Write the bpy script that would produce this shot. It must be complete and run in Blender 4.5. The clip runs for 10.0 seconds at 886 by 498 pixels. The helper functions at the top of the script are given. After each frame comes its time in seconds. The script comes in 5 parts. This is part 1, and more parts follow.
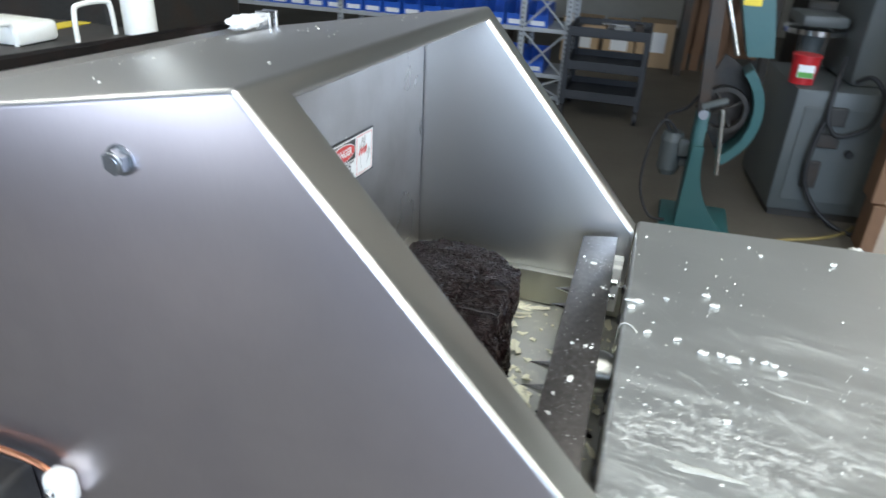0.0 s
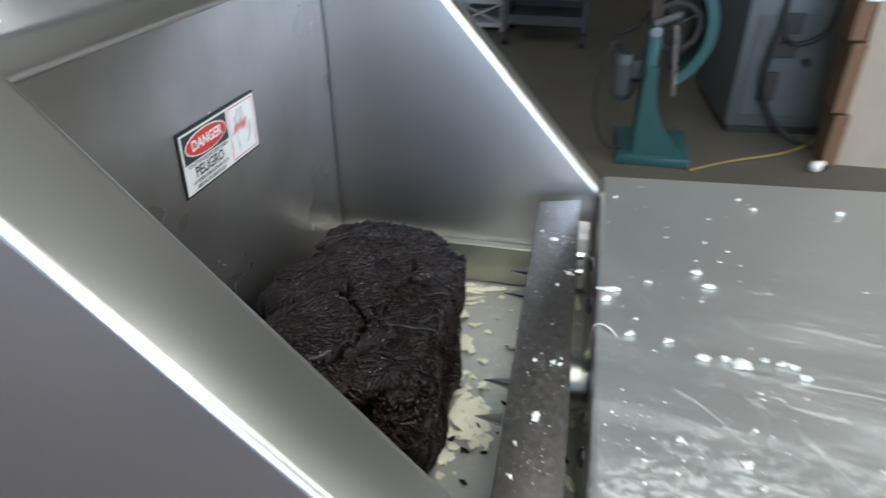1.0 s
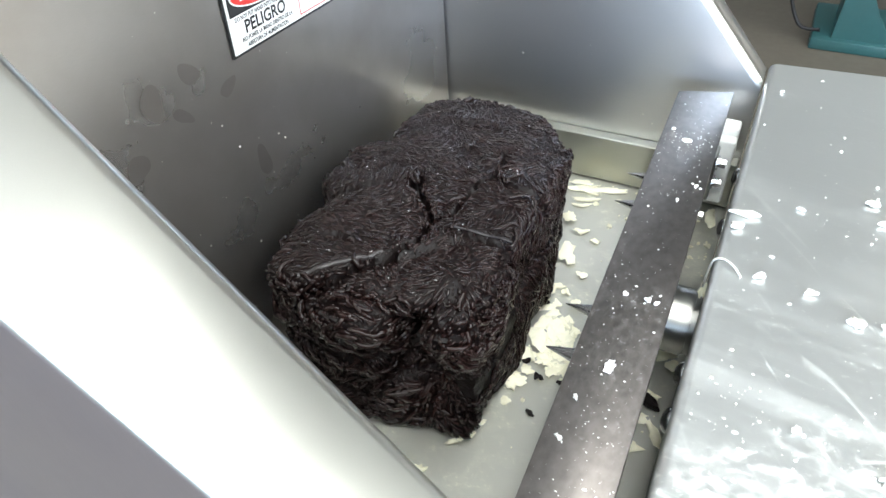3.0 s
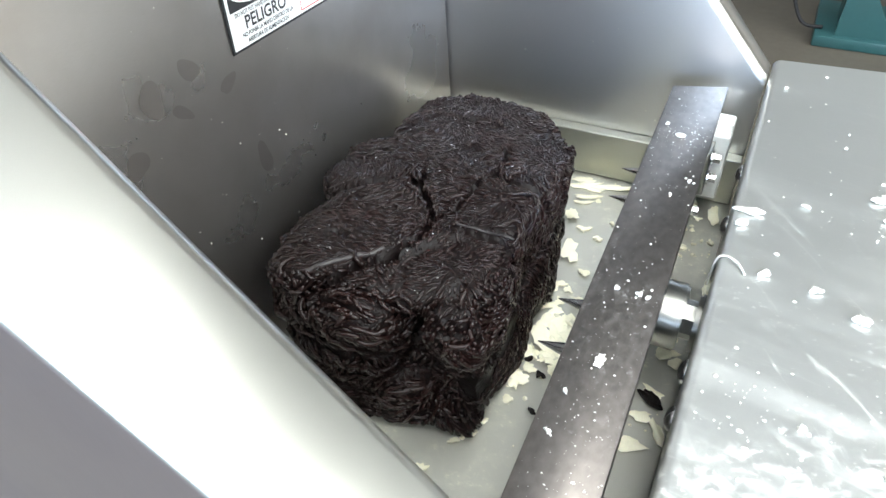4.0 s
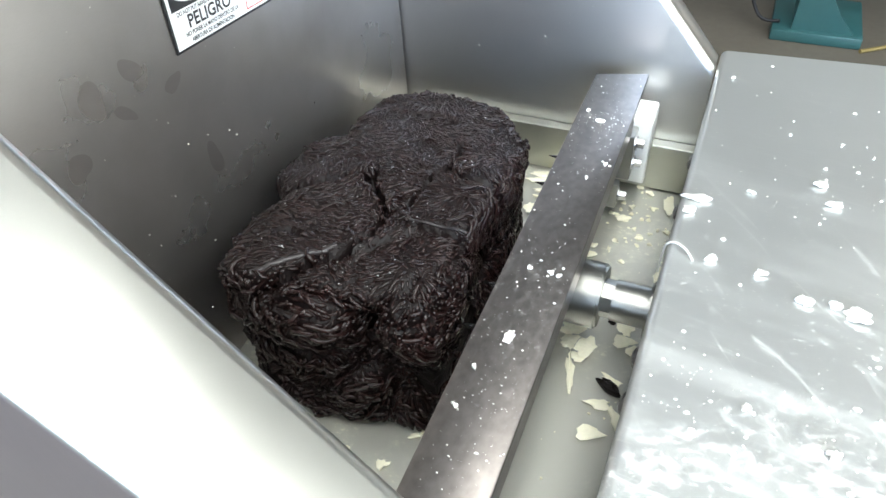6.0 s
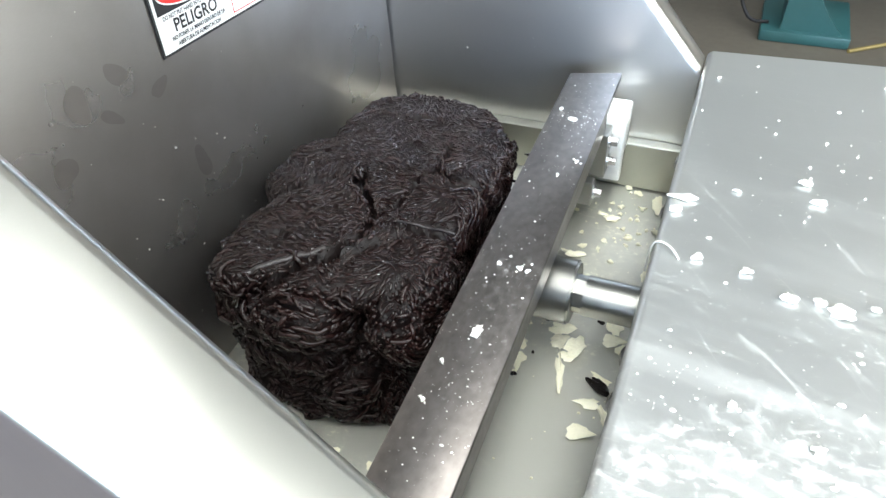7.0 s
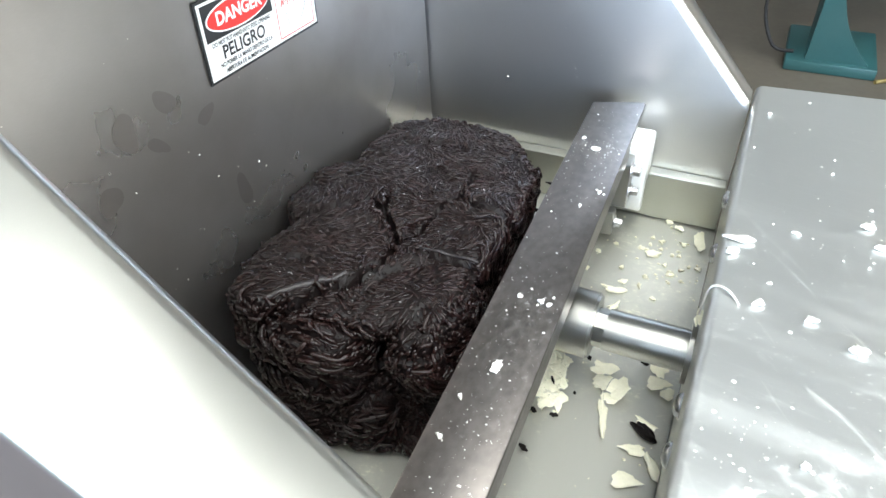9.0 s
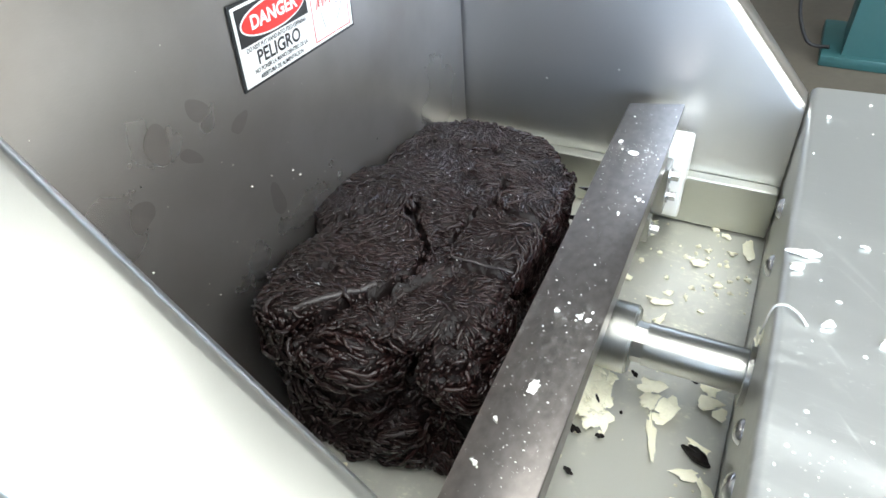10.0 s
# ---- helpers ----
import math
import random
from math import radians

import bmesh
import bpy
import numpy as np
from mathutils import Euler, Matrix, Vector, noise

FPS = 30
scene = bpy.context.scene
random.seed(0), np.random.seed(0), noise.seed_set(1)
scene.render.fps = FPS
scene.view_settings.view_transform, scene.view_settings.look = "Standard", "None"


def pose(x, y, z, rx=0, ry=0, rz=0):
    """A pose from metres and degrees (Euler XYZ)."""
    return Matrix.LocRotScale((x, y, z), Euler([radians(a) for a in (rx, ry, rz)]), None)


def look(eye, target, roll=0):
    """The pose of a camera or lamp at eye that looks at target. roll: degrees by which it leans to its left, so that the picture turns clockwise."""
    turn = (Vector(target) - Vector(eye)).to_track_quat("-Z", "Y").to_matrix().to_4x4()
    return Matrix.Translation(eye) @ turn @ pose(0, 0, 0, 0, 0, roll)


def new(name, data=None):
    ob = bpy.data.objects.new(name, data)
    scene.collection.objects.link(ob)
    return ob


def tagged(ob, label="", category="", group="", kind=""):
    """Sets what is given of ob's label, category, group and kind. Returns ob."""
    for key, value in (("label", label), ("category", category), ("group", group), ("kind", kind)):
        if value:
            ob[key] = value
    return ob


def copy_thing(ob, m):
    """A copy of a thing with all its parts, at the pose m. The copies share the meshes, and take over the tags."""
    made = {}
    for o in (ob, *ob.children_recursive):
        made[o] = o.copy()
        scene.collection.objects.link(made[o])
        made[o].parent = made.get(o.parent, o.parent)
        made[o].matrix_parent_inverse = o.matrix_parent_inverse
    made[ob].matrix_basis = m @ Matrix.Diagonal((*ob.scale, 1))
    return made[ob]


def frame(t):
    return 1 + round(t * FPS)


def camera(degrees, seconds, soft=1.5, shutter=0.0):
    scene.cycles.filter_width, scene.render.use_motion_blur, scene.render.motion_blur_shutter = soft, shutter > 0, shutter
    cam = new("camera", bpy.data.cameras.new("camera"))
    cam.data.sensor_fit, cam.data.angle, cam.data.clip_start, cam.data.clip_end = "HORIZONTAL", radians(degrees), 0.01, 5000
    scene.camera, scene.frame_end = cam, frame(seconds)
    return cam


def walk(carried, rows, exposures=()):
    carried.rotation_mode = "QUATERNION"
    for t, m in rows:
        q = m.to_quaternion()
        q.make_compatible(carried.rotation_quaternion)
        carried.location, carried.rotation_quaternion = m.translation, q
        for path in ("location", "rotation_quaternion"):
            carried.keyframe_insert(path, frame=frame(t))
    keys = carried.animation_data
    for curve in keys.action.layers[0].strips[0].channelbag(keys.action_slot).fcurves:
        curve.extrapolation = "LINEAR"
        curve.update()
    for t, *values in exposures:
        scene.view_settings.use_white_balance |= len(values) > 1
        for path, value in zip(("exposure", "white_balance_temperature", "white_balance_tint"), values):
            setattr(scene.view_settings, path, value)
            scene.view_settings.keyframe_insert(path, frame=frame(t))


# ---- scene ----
import collections

cam = camera(66.4, 10.0, soft=1.5, shutter=0.35)
PATH = [
    (0, (0.339, -0.392, 1.389), (-0.168, 1.311, 0.472), 2.8),
    (0.1, (0.298, -0.397, 1.396), (-0.145, 1.318, 0.467), 1.6),
    (0.3, (0.271, -0.389, 1.404), (-0.084, 1.333, 0.451), -0.9),
    (0.5, (0.266, -0.362, 1.395), (0.042, 1.364, 0.41), -1.1),
    (0.7, (0.289, -0.303, 1.385), (0.146, 1.407, 0.357), -1.4),
    (0.9, (0.31, -0.218, 1.358), (0.05, 1.456, 0.296), -0.2),
    (1, (0.322, -0.188, 1.348), (-0.046, 1.457, 0.271), -0.5),
    (1.2, (0.334, -0.126, 1.32), (-0.269, 1.411, 0.191), -3.3),
    (1.5, (0.339, -0.075, 1.298), (-0.34, 1.363, 0.085), -3.6),
    (2, (0.342, -0.076, 1.297), (-0.36, 1.269, -0.006), -3.8),
    (2.5, (0.349, -0.077, 1.299), (-0.364, 1.221, -0.045), -4.3),
    (4, (0.347, -0.075, 1.296), (-0.37, 1.206, -0.062), -4.6),
    (4.5, (0.355, -0.069, 1.291), (-0.362, 1.222, -0.057), -5.1),
    (5, (0.355, -0.07, 1.289), (-0.328, 1.228, -0.07), -4.4),
    (5.5, (0.359, -0.072, 1.291), (-0.304, 1.236, -0.069), -4.2),
    (7, (0.369, -0.072, 1.292), (-0.27, 1.254, -0.062), -4.5),
    (7.5, (0.368, -0.072, 1.291), (-0.256, 1.266, -0.058), -3.6),
    (8, (0.354, -0.073, 1.297), (-0.27, 1.275, -0.042), -3.3),
    (8.5, (0.35, -0.07, 1.296), (-0.305, 1.283, -0.024), -3.8),
    (9, (0.336, -0.063, 1.292), (-0.346, 1.285, -0.019), -3.8),
    (9.5, (0.327, -0.056, 1.282), (-0.38, 1.279, -0.029), -4.4),
    (10, (0.31, -0.045, 1.285), (-0.426, 1.272, -0.028), -5.2),
]
EXPOSURES = [(0, -0.18), (0.5, -0.38), (1.0, -0.42), (1.4, -0.08), (1.8, 0.4), (2.4, 0.68), (10, 0.68)]
walk(cam, [(t, look(eye, target, roll)) for t, eye, target, roll in PATH], EXPOSURES)

# ---- daylight, ceiling lights ----
world = bpy.data.worlds.new("sky")
scene.world = world
world.use_nodes = True
wn = world.node_tree.nodes
sky = wn.new("ShaderNodeTexSky")
sky.sky_type, sky.sun_disc = "NISHITA", False
sky.sun_elevation, sky.sun_rotation = radians(40), radians(200)
world.node_tree.links.new(sky.outputs["Color"], wn["Background"].inputs["Color"])
wn["Background"].inputs["Strength"].default_value = 0.12


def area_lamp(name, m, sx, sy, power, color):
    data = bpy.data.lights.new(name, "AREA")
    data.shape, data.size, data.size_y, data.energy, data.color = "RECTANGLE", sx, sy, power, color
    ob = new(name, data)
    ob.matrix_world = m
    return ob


sun = new("sun", bpy.data.lights.new("sun", "SUN"))
sun.data.energy, sun.data.angle, sun.data.color = 2.0, radians(0.6), (1, 0.95, 0.88)
sun.matrix_world = look((0, 0, 0), (0.25, 0.72, -0.64))
# Unseen openings, inferred from blue and white reflections in the steel.
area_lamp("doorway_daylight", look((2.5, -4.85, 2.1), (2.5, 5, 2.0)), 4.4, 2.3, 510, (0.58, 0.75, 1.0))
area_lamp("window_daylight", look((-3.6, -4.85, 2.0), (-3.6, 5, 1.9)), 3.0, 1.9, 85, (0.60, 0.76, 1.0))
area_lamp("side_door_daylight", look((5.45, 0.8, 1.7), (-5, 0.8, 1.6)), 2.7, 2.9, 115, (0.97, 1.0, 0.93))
# Unseen ceiling lights, added where the steel's reflections and brightness suggest them.
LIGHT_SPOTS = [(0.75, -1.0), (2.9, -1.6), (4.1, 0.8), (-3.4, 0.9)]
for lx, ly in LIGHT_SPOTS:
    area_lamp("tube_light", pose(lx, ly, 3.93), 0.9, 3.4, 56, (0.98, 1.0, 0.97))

# ---- helpers for building ----


def part(name, bm, material, parent=None, label="", smooth=0):
    mesh = bpy.data.meshes.new(name)
    bm.normal_update()
    bm.to_mesh(mesh)
    bm.free()
    mesh.materials.append(material)
    if smooth:
        mesh.polygons.foreach_set("use_smooth", [True] * len(mesh.polygons))
        mesh.set_sharp_from_angle(angle=radians(smooth))
    ob = new(name, mesh)
    if parent:
        ob.parent = parent
    if label:
        ob["label"] = label
    return ob


def thing(name, label, category, at=(0, 0, 0), group="", kind=""):
    ob = new(name)
    ob.location = at
    ob.empty_display_size = 0.05
    return tagged(ob, label, category, group, kind)


def box(bm, x0, x1, y0, y1, z0, z1, bevel=0.0, seg=2):
    r = bmesh.ops.create_cube(bm, size=1)
    for v in r["verts"]:
        v.co = Vector(((x0 + x1) / 2 + v.co.x * (x1 - x0), (y0 + y1) / 2 + v.co.y * (y1 - y0), (z0 + z1) / 2 + v.co.z * (z1 - z0)))
    if bevel:
        edges = list({e for v in r["verts"] for e in v.link_edges})
        bmesh.ops.bevel(bm, geom=edges, offset=bevel, segments=seg, affect="EDGES", profile=0.5)
    return bm


def boxed(*a, **k):
    return box(bmesh.new(), *a, **k)


def tube(bm, p, q, r0, r1=None, seg=16, caps=True):
    p, q = Vector(p), Vector(q)
    r1 = r0 if r1 is None else r1
    m = Matrix.Translation((p + q) / 2) @ (q - p).to_track_quat("Z", "Y").to_matrix().to_4x4()
    bmesh.ops.create_cone(bm, cap_ends=caps, segments=seg, radius1=max(r0, 1e-5), radius2=max(r1, 1e-5), depth=(q - p).length, matrix=m)
    return bm


def tubed(*a, **k):
    return tube(bmesh.new(), *a, **k)


def prism(bm, outline, y0, y1, skew=None):
    """A profile in x and z, drawn out along y."""
    near = [bm.verts.new((x, y0, z)) for x, z in outline]
    far = [bm.verts.new((x, y1 + (skew(x) if skew else 0), z)) for x, z in outline]
    bm.faces.new(near)
    bm.faces.new(far[::-1])
    n = len(outline)
    for i in range(n):
        bm.faces.new((near[i], far[i], far[(i + 1) % n], near[(i + 1) % n]))
    bmesh.ops.recalc_face_normals(bm, faces=bm.faces[:])
    return bm


def cord(bm, pts, r, seg=8):
    """A cable or bent rod through the points, smoothed."""
    pts = [Vector(p) for p in pts]
    fine = []
    for i in range(len(pts) - 1):
        a, b, c, d = pts[max(i - 1, 0)], pts[i], pts[i + 1], pts[min(i + 2, len(pts) - 1)]
        for k in range(5):
            t = k / 5
            fine.append(0.5 * (2 * b + (c - a) * t + (2 * a - 5 * b + 4 * c - d) * t * t + (3 * b - a - 3 * c + d) * t ** 3))
    fine.append(pts[-1])
    rings = []
    for i, p in enumerate(fine):
        d = (fine[min(i + 1, len(fine) - 1)] - fine[max(i - 1, 0)]).normalized()
        u = d.cross(Vector((0.13, 0.21, 1))).normalized()
        w = d.cross(u)
        rings.append([bm.verts.new(p + r * (u * math.cos(2 * math.pi * k / seg) + w * math.sin(2 * math.pi * k / seg))) for k in range(seg)])
    for a, b in zip(rings, rings[1:]):
        for k in range(seg):
            bm.faces.new((a[k], a[(k + 1) % seg], b[(k + 1) % seg], b[k]))
    bm.faces.new(rings[0][::-1])
    bm.faces.new(rings[-1])
    bmesh.ops.recalc_face_normals(bm, faces=bm.faces[:])
    return bm


def hex_bolt(bm, at, way, across=0.010, height=0.006):
    """A hexagon head with a washer, sitting on a face, pointing along way."""
    at, way = Vector(at), Vector(way).normalized()
    tube(bm, at, at + way * height * 0.25, across * 0.85, seg=20)
    tube(bm, at + way * height * 0.25, at + way * height * 1.1, across * 0.58, across * 0.56, seg=6)
    return bm


# ---- materials ----


def material(name, color, rough=0.5, metal=0.0, grain=60.0, vary=0.15, bump=0.1, stretch=(1, 1, 1), rough_vary=0.1, stain=None, stain_scale=3.0, stain_amount=0.5, island=0.0, coat=0.0, specular=0.5):
    m = bpy.data.materials.new(name)
    m.use_nodes = True
    nt = m.node_tree
    n, l = nt.nodes, nt.links
    b = n["Principled BSDF"]
    b.inputs["Metallic"].default_value = metal
    b.inputs["Coat Weight"].default_value = coat
    b.inputs["Specular IOR Level"].default_value = specular
    tc = n.new("ShaderNodeTexCoord")
    mp = n.new("ShaderNodeMapping")
    mp.inputs["Scale"].default_value = stretch
    l.new(tc.outputs["Object"], mp.inputs["Vector"])
    fine = n.new("ShaderNodeTexNoise")
    fine.inputs["Scale"].default_value, fine.inputs["Detail"].default_value = grain, 6
    l.new(mp.outputs["Vector"], fine.inputs["Vector"])
    wide = n.new("ShaderNodeTexNoise")
    wide.inputs["Scale"].default_value, wide.inputs["Detail"].default_value = stain_scale, 5
    l.new(tc.outputs["Object"], wide.inputs["Vector"])
    mix = n.new("ShaderNodeMix")
    mix.data_type = "RGBA"
    dark = [c * (1 - vary) for c in color]
    light = [min(1, c * (1 + vary)) for c in color]
    mix.inputs[6].default_value, mix.inputs[7].default_value = (*dark, 1), (*light, 1)
    l.new(fine.outputs["Fac"], mix.inputs[0])
    out = mix.outputs[2]
    if stain:
        ramp = n.new("ShaderNodeValToRGB")
        ramp.color_ramp.elements[0].position, ramp.color_ramp.elements[1].position = 0.44, 0.74
        l.new(wide.outputs["Fac"], ramp.inputs["Fac"])
        sc = n.new("ShaderNodeMath")
        sc.operation = "MULTIPLY"
        sc.inputs[1].default_value = stain_amount
        l.new(ramp.outputs["Color"], sc.inputs[0])
        mix2 = n.new("ShaderNodeMix")
        mix2.data_type = "RGBA"
        mix2.inputs[7].default_value = (*stain, 1)
        l.new(out, mix2.inputs[6])
        l.new(sc.outputs[0], mix2.inputs[0])
        out = mix2.outputs[2]
    if island:
        geo = n.new("ShaderNodeNewGeometry")
        hsv = n.new("ShaderNodeHueSaturation")
        mr = n.new("ShaderNodeMapRange")
        mr.inputs["To Min"].default_value, mr.inputs["To Max"].default_value = 1 - island, 1 + island
        l.new(geo.outputs["Random Per Island"], mr.inputs["Value"])
        l.new(mr.outputs["Result"], hsv.inputs["Value"])
        l.new(out, hsv.inputs["Color"])
        out = hsv.outputs["Color"]
    l.new(out, b.inputs["Base Color"])
    mr = n.new("ShaderNodeMapRange")
    mr.inputs["To Min"].default_value, mr.inputs["To Max"].default_value = max(0.02, rough - rough_vary), min(1, rough + rough_vary)
    l.new(wide.outputs["Fac"], mr.inputs["Value"])
    l.new(mr.outputs["Result"], b.inputs["Roughness"])
    if bump:
        bp = n.new("ShaderNodeBump")
        bp.inputs["Strength"].default_value, bp.inputs["Distance"].default_value = bump, 0.002
        l.new(fine.outputs["Fac"], bp.inputs["Height"])
        l.new(bp.outputs["Normal"], b.inputs["Normal"])
    return m


def smeared_steel(name, color, rough, smear, amount, stretch, scale, film=0.0, mottle=0.05):
    """Steel with a dried, milky smear of fat wiped over it in streaks."""
    m = material(name, color, rough, 1.0, 120, mottle, 0.02, (4, 60, 4) if mottle < 0.1 else (1.4, 1, 1), 0.06)
    nt = m.node_tree
    n, l = nt.nodes, nt.links
    metal = n["Principled BSDF"]
    fat = n.new("ShaderNodeBsdfPrincipled")
    fat.inputs["Base Color"].default_value, fat.inputs["Roughness"].default_value = (*smear, 1), 0.5
    tc, mp = n.new("ShaderNodeTexCoord"), n.new("ShaderNodeMapping")
    mp.inputs["Scale"].default_value = stretch
    mp.inputs["Rotation"].default_value = (0, 0, radians(12))
    l.new(tc.outputs["Object"], mp.inputs["Vector"])
    streak = n.new("ShaderNodeTexNoise")
    streak.inputs["Scale"].default_value, streak.inputs["Detail"].default_value, streak.inputs["Distortion"].default_value = scale, 10, 0.5
    l.new(mp.outputs["Vector"], streak.inputs["Vector"])
    zone = n.new("ShaderNodeTexNoise")
    zone.inputs["Scale"].default_value, zone.inputs["Detail"].default_value = 6, 3
    l.new(tc.outputs["Object"], zone.inputs["Vector"])
    mul = n.new("ShaderNodeMath")
    mul.operation = "MULTIPLY"
    l.new(streak.outputs["Fac"], mul.inputs[0])
    l.new(zone.outputs["Fac"], mul.inputs[1])
    mr = n.new("ShaderNodeMapRange")
    mr.inputs["From Min"].default_value, mr.inputs["From Max"].default_value, mr.inputs["To Max"].default_value = 0.27, 0.42, amount
    mr.inputs["To Min"].default_value = film
    l.new(mul.outputs[0], mr.inputs["Value"])
    fleck_map, fleck, fleck_range, fleck_zone, fleck_mul, both = n.new("ShaderNodeMapping"), n.new("ShaderNodeTexNoise"), n.new("ShaderNodeMapRange"), n.new("ShaderNodeMapRange"), n.new("ShaderNodeMath"), n.new("ShaderNodeMath")
    fleck_map.inputs["Scale"].default_value, fleck_map.inputs["Rotation"].default_value = (0.6, 1, 1), (0, 0, radians(9))
    fleck.inputs["Scale"].default_value, fleck.inputs["Detail"].default_value, fleck.inputs["Distortion"].default_value = 330, 9, 0.3
    fleck_range.inputs["From Min"].default_value, fleck_range.inputs["From Max"].default_value, fleck_range.inputs["To Max"].default_value = 0.55, 0.68, 0.58
    fleck_zone.inputs["From Min"].default_value, fleck_zone.inputs["From Max"].default_value = 0.27, 0.40
    fleck_mul.operation = "MULTIPLY"
    both.use_clamp = True
    l.new(tc.outputs["Object"], fleck_map.inputs["Vector"])
    l.new(fleck_map.outputs["Vector"], fleck.inputs["Vector"])
    l.new(fleck.outputs["Fac"], fleck_range.inputs["Value"])
    l.new(mul.outputs[0], fleck_zone.inputs["Value"])
    l.new(fleck_range.outputs["Result"], fleck_mul.inputs[0])
    l.new(fleck_zone.outputs["Result"], fleck_mul.inputs[1])
    l.new(mr.outputs["Result"], both.inputs[0])
    l.new(fleck_mul.outputs[0], both.inputs[1])
    ms = n.new("ShaderNodeMixShader")
    l.new(both.outputs[0], ms.inputs["Fac"])
    l.new(metal.outputs["BSDF"], ms.inputs[1])
    l.new(fat.outputs["BSDF"], ms.inputs[2])
    l.new(ms.outputs["Shader"], n["Material Output"].inputs["Surface"])
    return m


def wiped_table(name):
    """Satin steel under a dried milky film: broad wiped bands, thin arcs, and a flaky crust towards the operator's side."""
    m = material(name, (0.53, 0.53, 0.515), 0.37, 1.0, 120, 0.05, 0.02, (4, 60, 4), 0.06)
    nt = m.node_tree
    n, l = nt.nodes, nt.links
    steel = n["Principled BSDF"]
    tc = n.new("ShaderNodeTexCoord")

    def noise_node(turn, stretch, scale, detail, warp):
        mp, tex = n.new("ShaderNodeMapping"), n.new("ShaderNodeTexNoise")
        mp.vector_type = "TEXTURE"
        mp.inputs["Rotation"].default_value = (0, 0, radians(turn))
        mp.inputs["Scale"].default_value = stretch
        tex.inputs["Scale"].default_value, tex.inputs["Detail"].default_value, tex.inputs["Distortion"].default_value = scale, detail, warp
        l.new(tc.outputs["Object"], mp.inputs["Vector"])
        l.new(mp.outputs["Vector"], tex.inputs["Vector"])
        return tex.outputs["Fac"]

    def ramp(value, lo, hi, out0, out1):
        mr = n.new("ShaderNodeMapRange")
        mr.interpolation_type = "SMOOTHSTEP"
        mr.inputs["From Min"].default_value, mr.inputs["From Max"].default_value = lo, hi
        mr.inputs["To Min"].default_value, mr.inputs["To Max"].default_value = out0, out1
        l.new(value, mr.inputs["Value"])
        return mr.outputs["Result"]

    def calc(kind, a, b):
        mt = n.new("ShaderNodeMath")
        mt.operation, mt.use_clamp = kind, True
        l.new(a, mt.inputs[0])
        l.new(b, mt.inputs[1])
        return mt.outputs[0]

    split = n.new("ShaderNodeSeparateXYZ")
    l.new(tc.outputs["Object"], split.inputs["Vector"])
    used = ramp(split.outputs["Y"], 0.48, 0.20, 0.12, 1.0)
    crusty = ramp(split.outputs["Y"], 0.27, 0.11, 0.0, 1.0)
    bands = calc("MULTIPLY", ramp(noise_node(-7, (6, 1, 1), 26, 4, 1.2), 0.40, 0.72, 0.0, 0.16), used)
    fibres = calc("MULTIPLY", ramp(noise_node(-9, (9, 1, 1), 95, 8, 1.6), 0.52, 0.70, 0.0, 0.45), ramp(noise_node(0, (2, 1, 1), 9, 3, 0.5), 0.42, 0.62, 0.0, 1.0))
    arcs = calc("MULTIPLY", ramp(noise_node(-52, (7, 1, 1), 55, 6, 2.0), 0.60, 0.72, 0.0, 0.26), used)
    patch = ramp(noise_node(12, (1.6, 1, 1), 8, 6, 1.2), 0.40, 0.58, 0.0, 1.0)
    crust = calc("MULTIPLY", ramp(noise_node(8, (1.5, 1, 1), 120, 12, 0.9), 0.48, 0.66, 0.0, 0.58), calc("MULTIPLY", patch, crusty))
    flecks = calc("MULTIPLY", ramp(noise_node(9, (1.8, 1, 1), 330, 9, 0.3), 0.60, 0.72, 0.0, 0.55), used)
    base = n.new("ShaderNodeValue")
    base.outputs[0].default_value = 0.16
    total = calc("ADD", base.outputs[0], bands)
    for layer in (calc("MULTIPLY", fibres, used), arcs, crust, calc("MULTIPLY", flecks, patch)):
        total = calc("ADD", total, layer)
    fat, mix = n.new("ShaderNodeBsdfPrincipled"), n.new("ShaderNodeMixShader")
    fat.inputs["Base Color"].default_value, fat.inputs["Roughness"].default_value = (0.74, 0.74, 0.70, 1), 0.55
    l.new(total, mix.inputs["Fac"])
    l.new(steel.outputs["BSDF"], mix.inputs[1])
    l.new(fat.outputs["BSDF"], mix.inputs[2])
    l.new(mix.outputs["Shader"], n["Material Output"].inputs["Surface"])
    return m


def glow(name, color, strength):
    m = bpy.data.materials.new(name)
    m.use_nodes = True
    b = m.node_tree.nodes["Principled BSDF"]
    b.inputs["Base Color"].default_value = (*color, 1)
    b.inputs["Emission Color"].default_value, b.inputs["Emission Strength"].default_value = (*color, 1), strength
    return m


STEEL = material("brushed_steel", (0.66, 0.65, 0.64), 0.37, 1.0, 90, 0.05, 0.0, (1.5, 60, 60), 0.05)
STEEL_FLANGE = material("satin_flange_steel", (0.61, 0.60, 0.56), 0.31, 1.0, 90, 0.05, 0.02, (1.5, 60, 60), 0.05)
# Mottling is the steel's own; the pink-lavender tint paints in its reflections.
STEEL_SIDE = material("tinted_side_steel", (0.655, 0.61, 0.645), 0.30, 1.0, 60, 0.04, 0.0, (14, 14, 1), 0.05, stain=(0.52, 0.475, 0.52), stain_scale=5, stain_amount=0.7)
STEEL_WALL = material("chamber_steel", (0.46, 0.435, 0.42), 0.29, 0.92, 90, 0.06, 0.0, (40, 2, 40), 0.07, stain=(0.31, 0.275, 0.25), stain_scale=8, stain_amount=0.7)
STEEL_TABLE = wiped_table("table_steel")
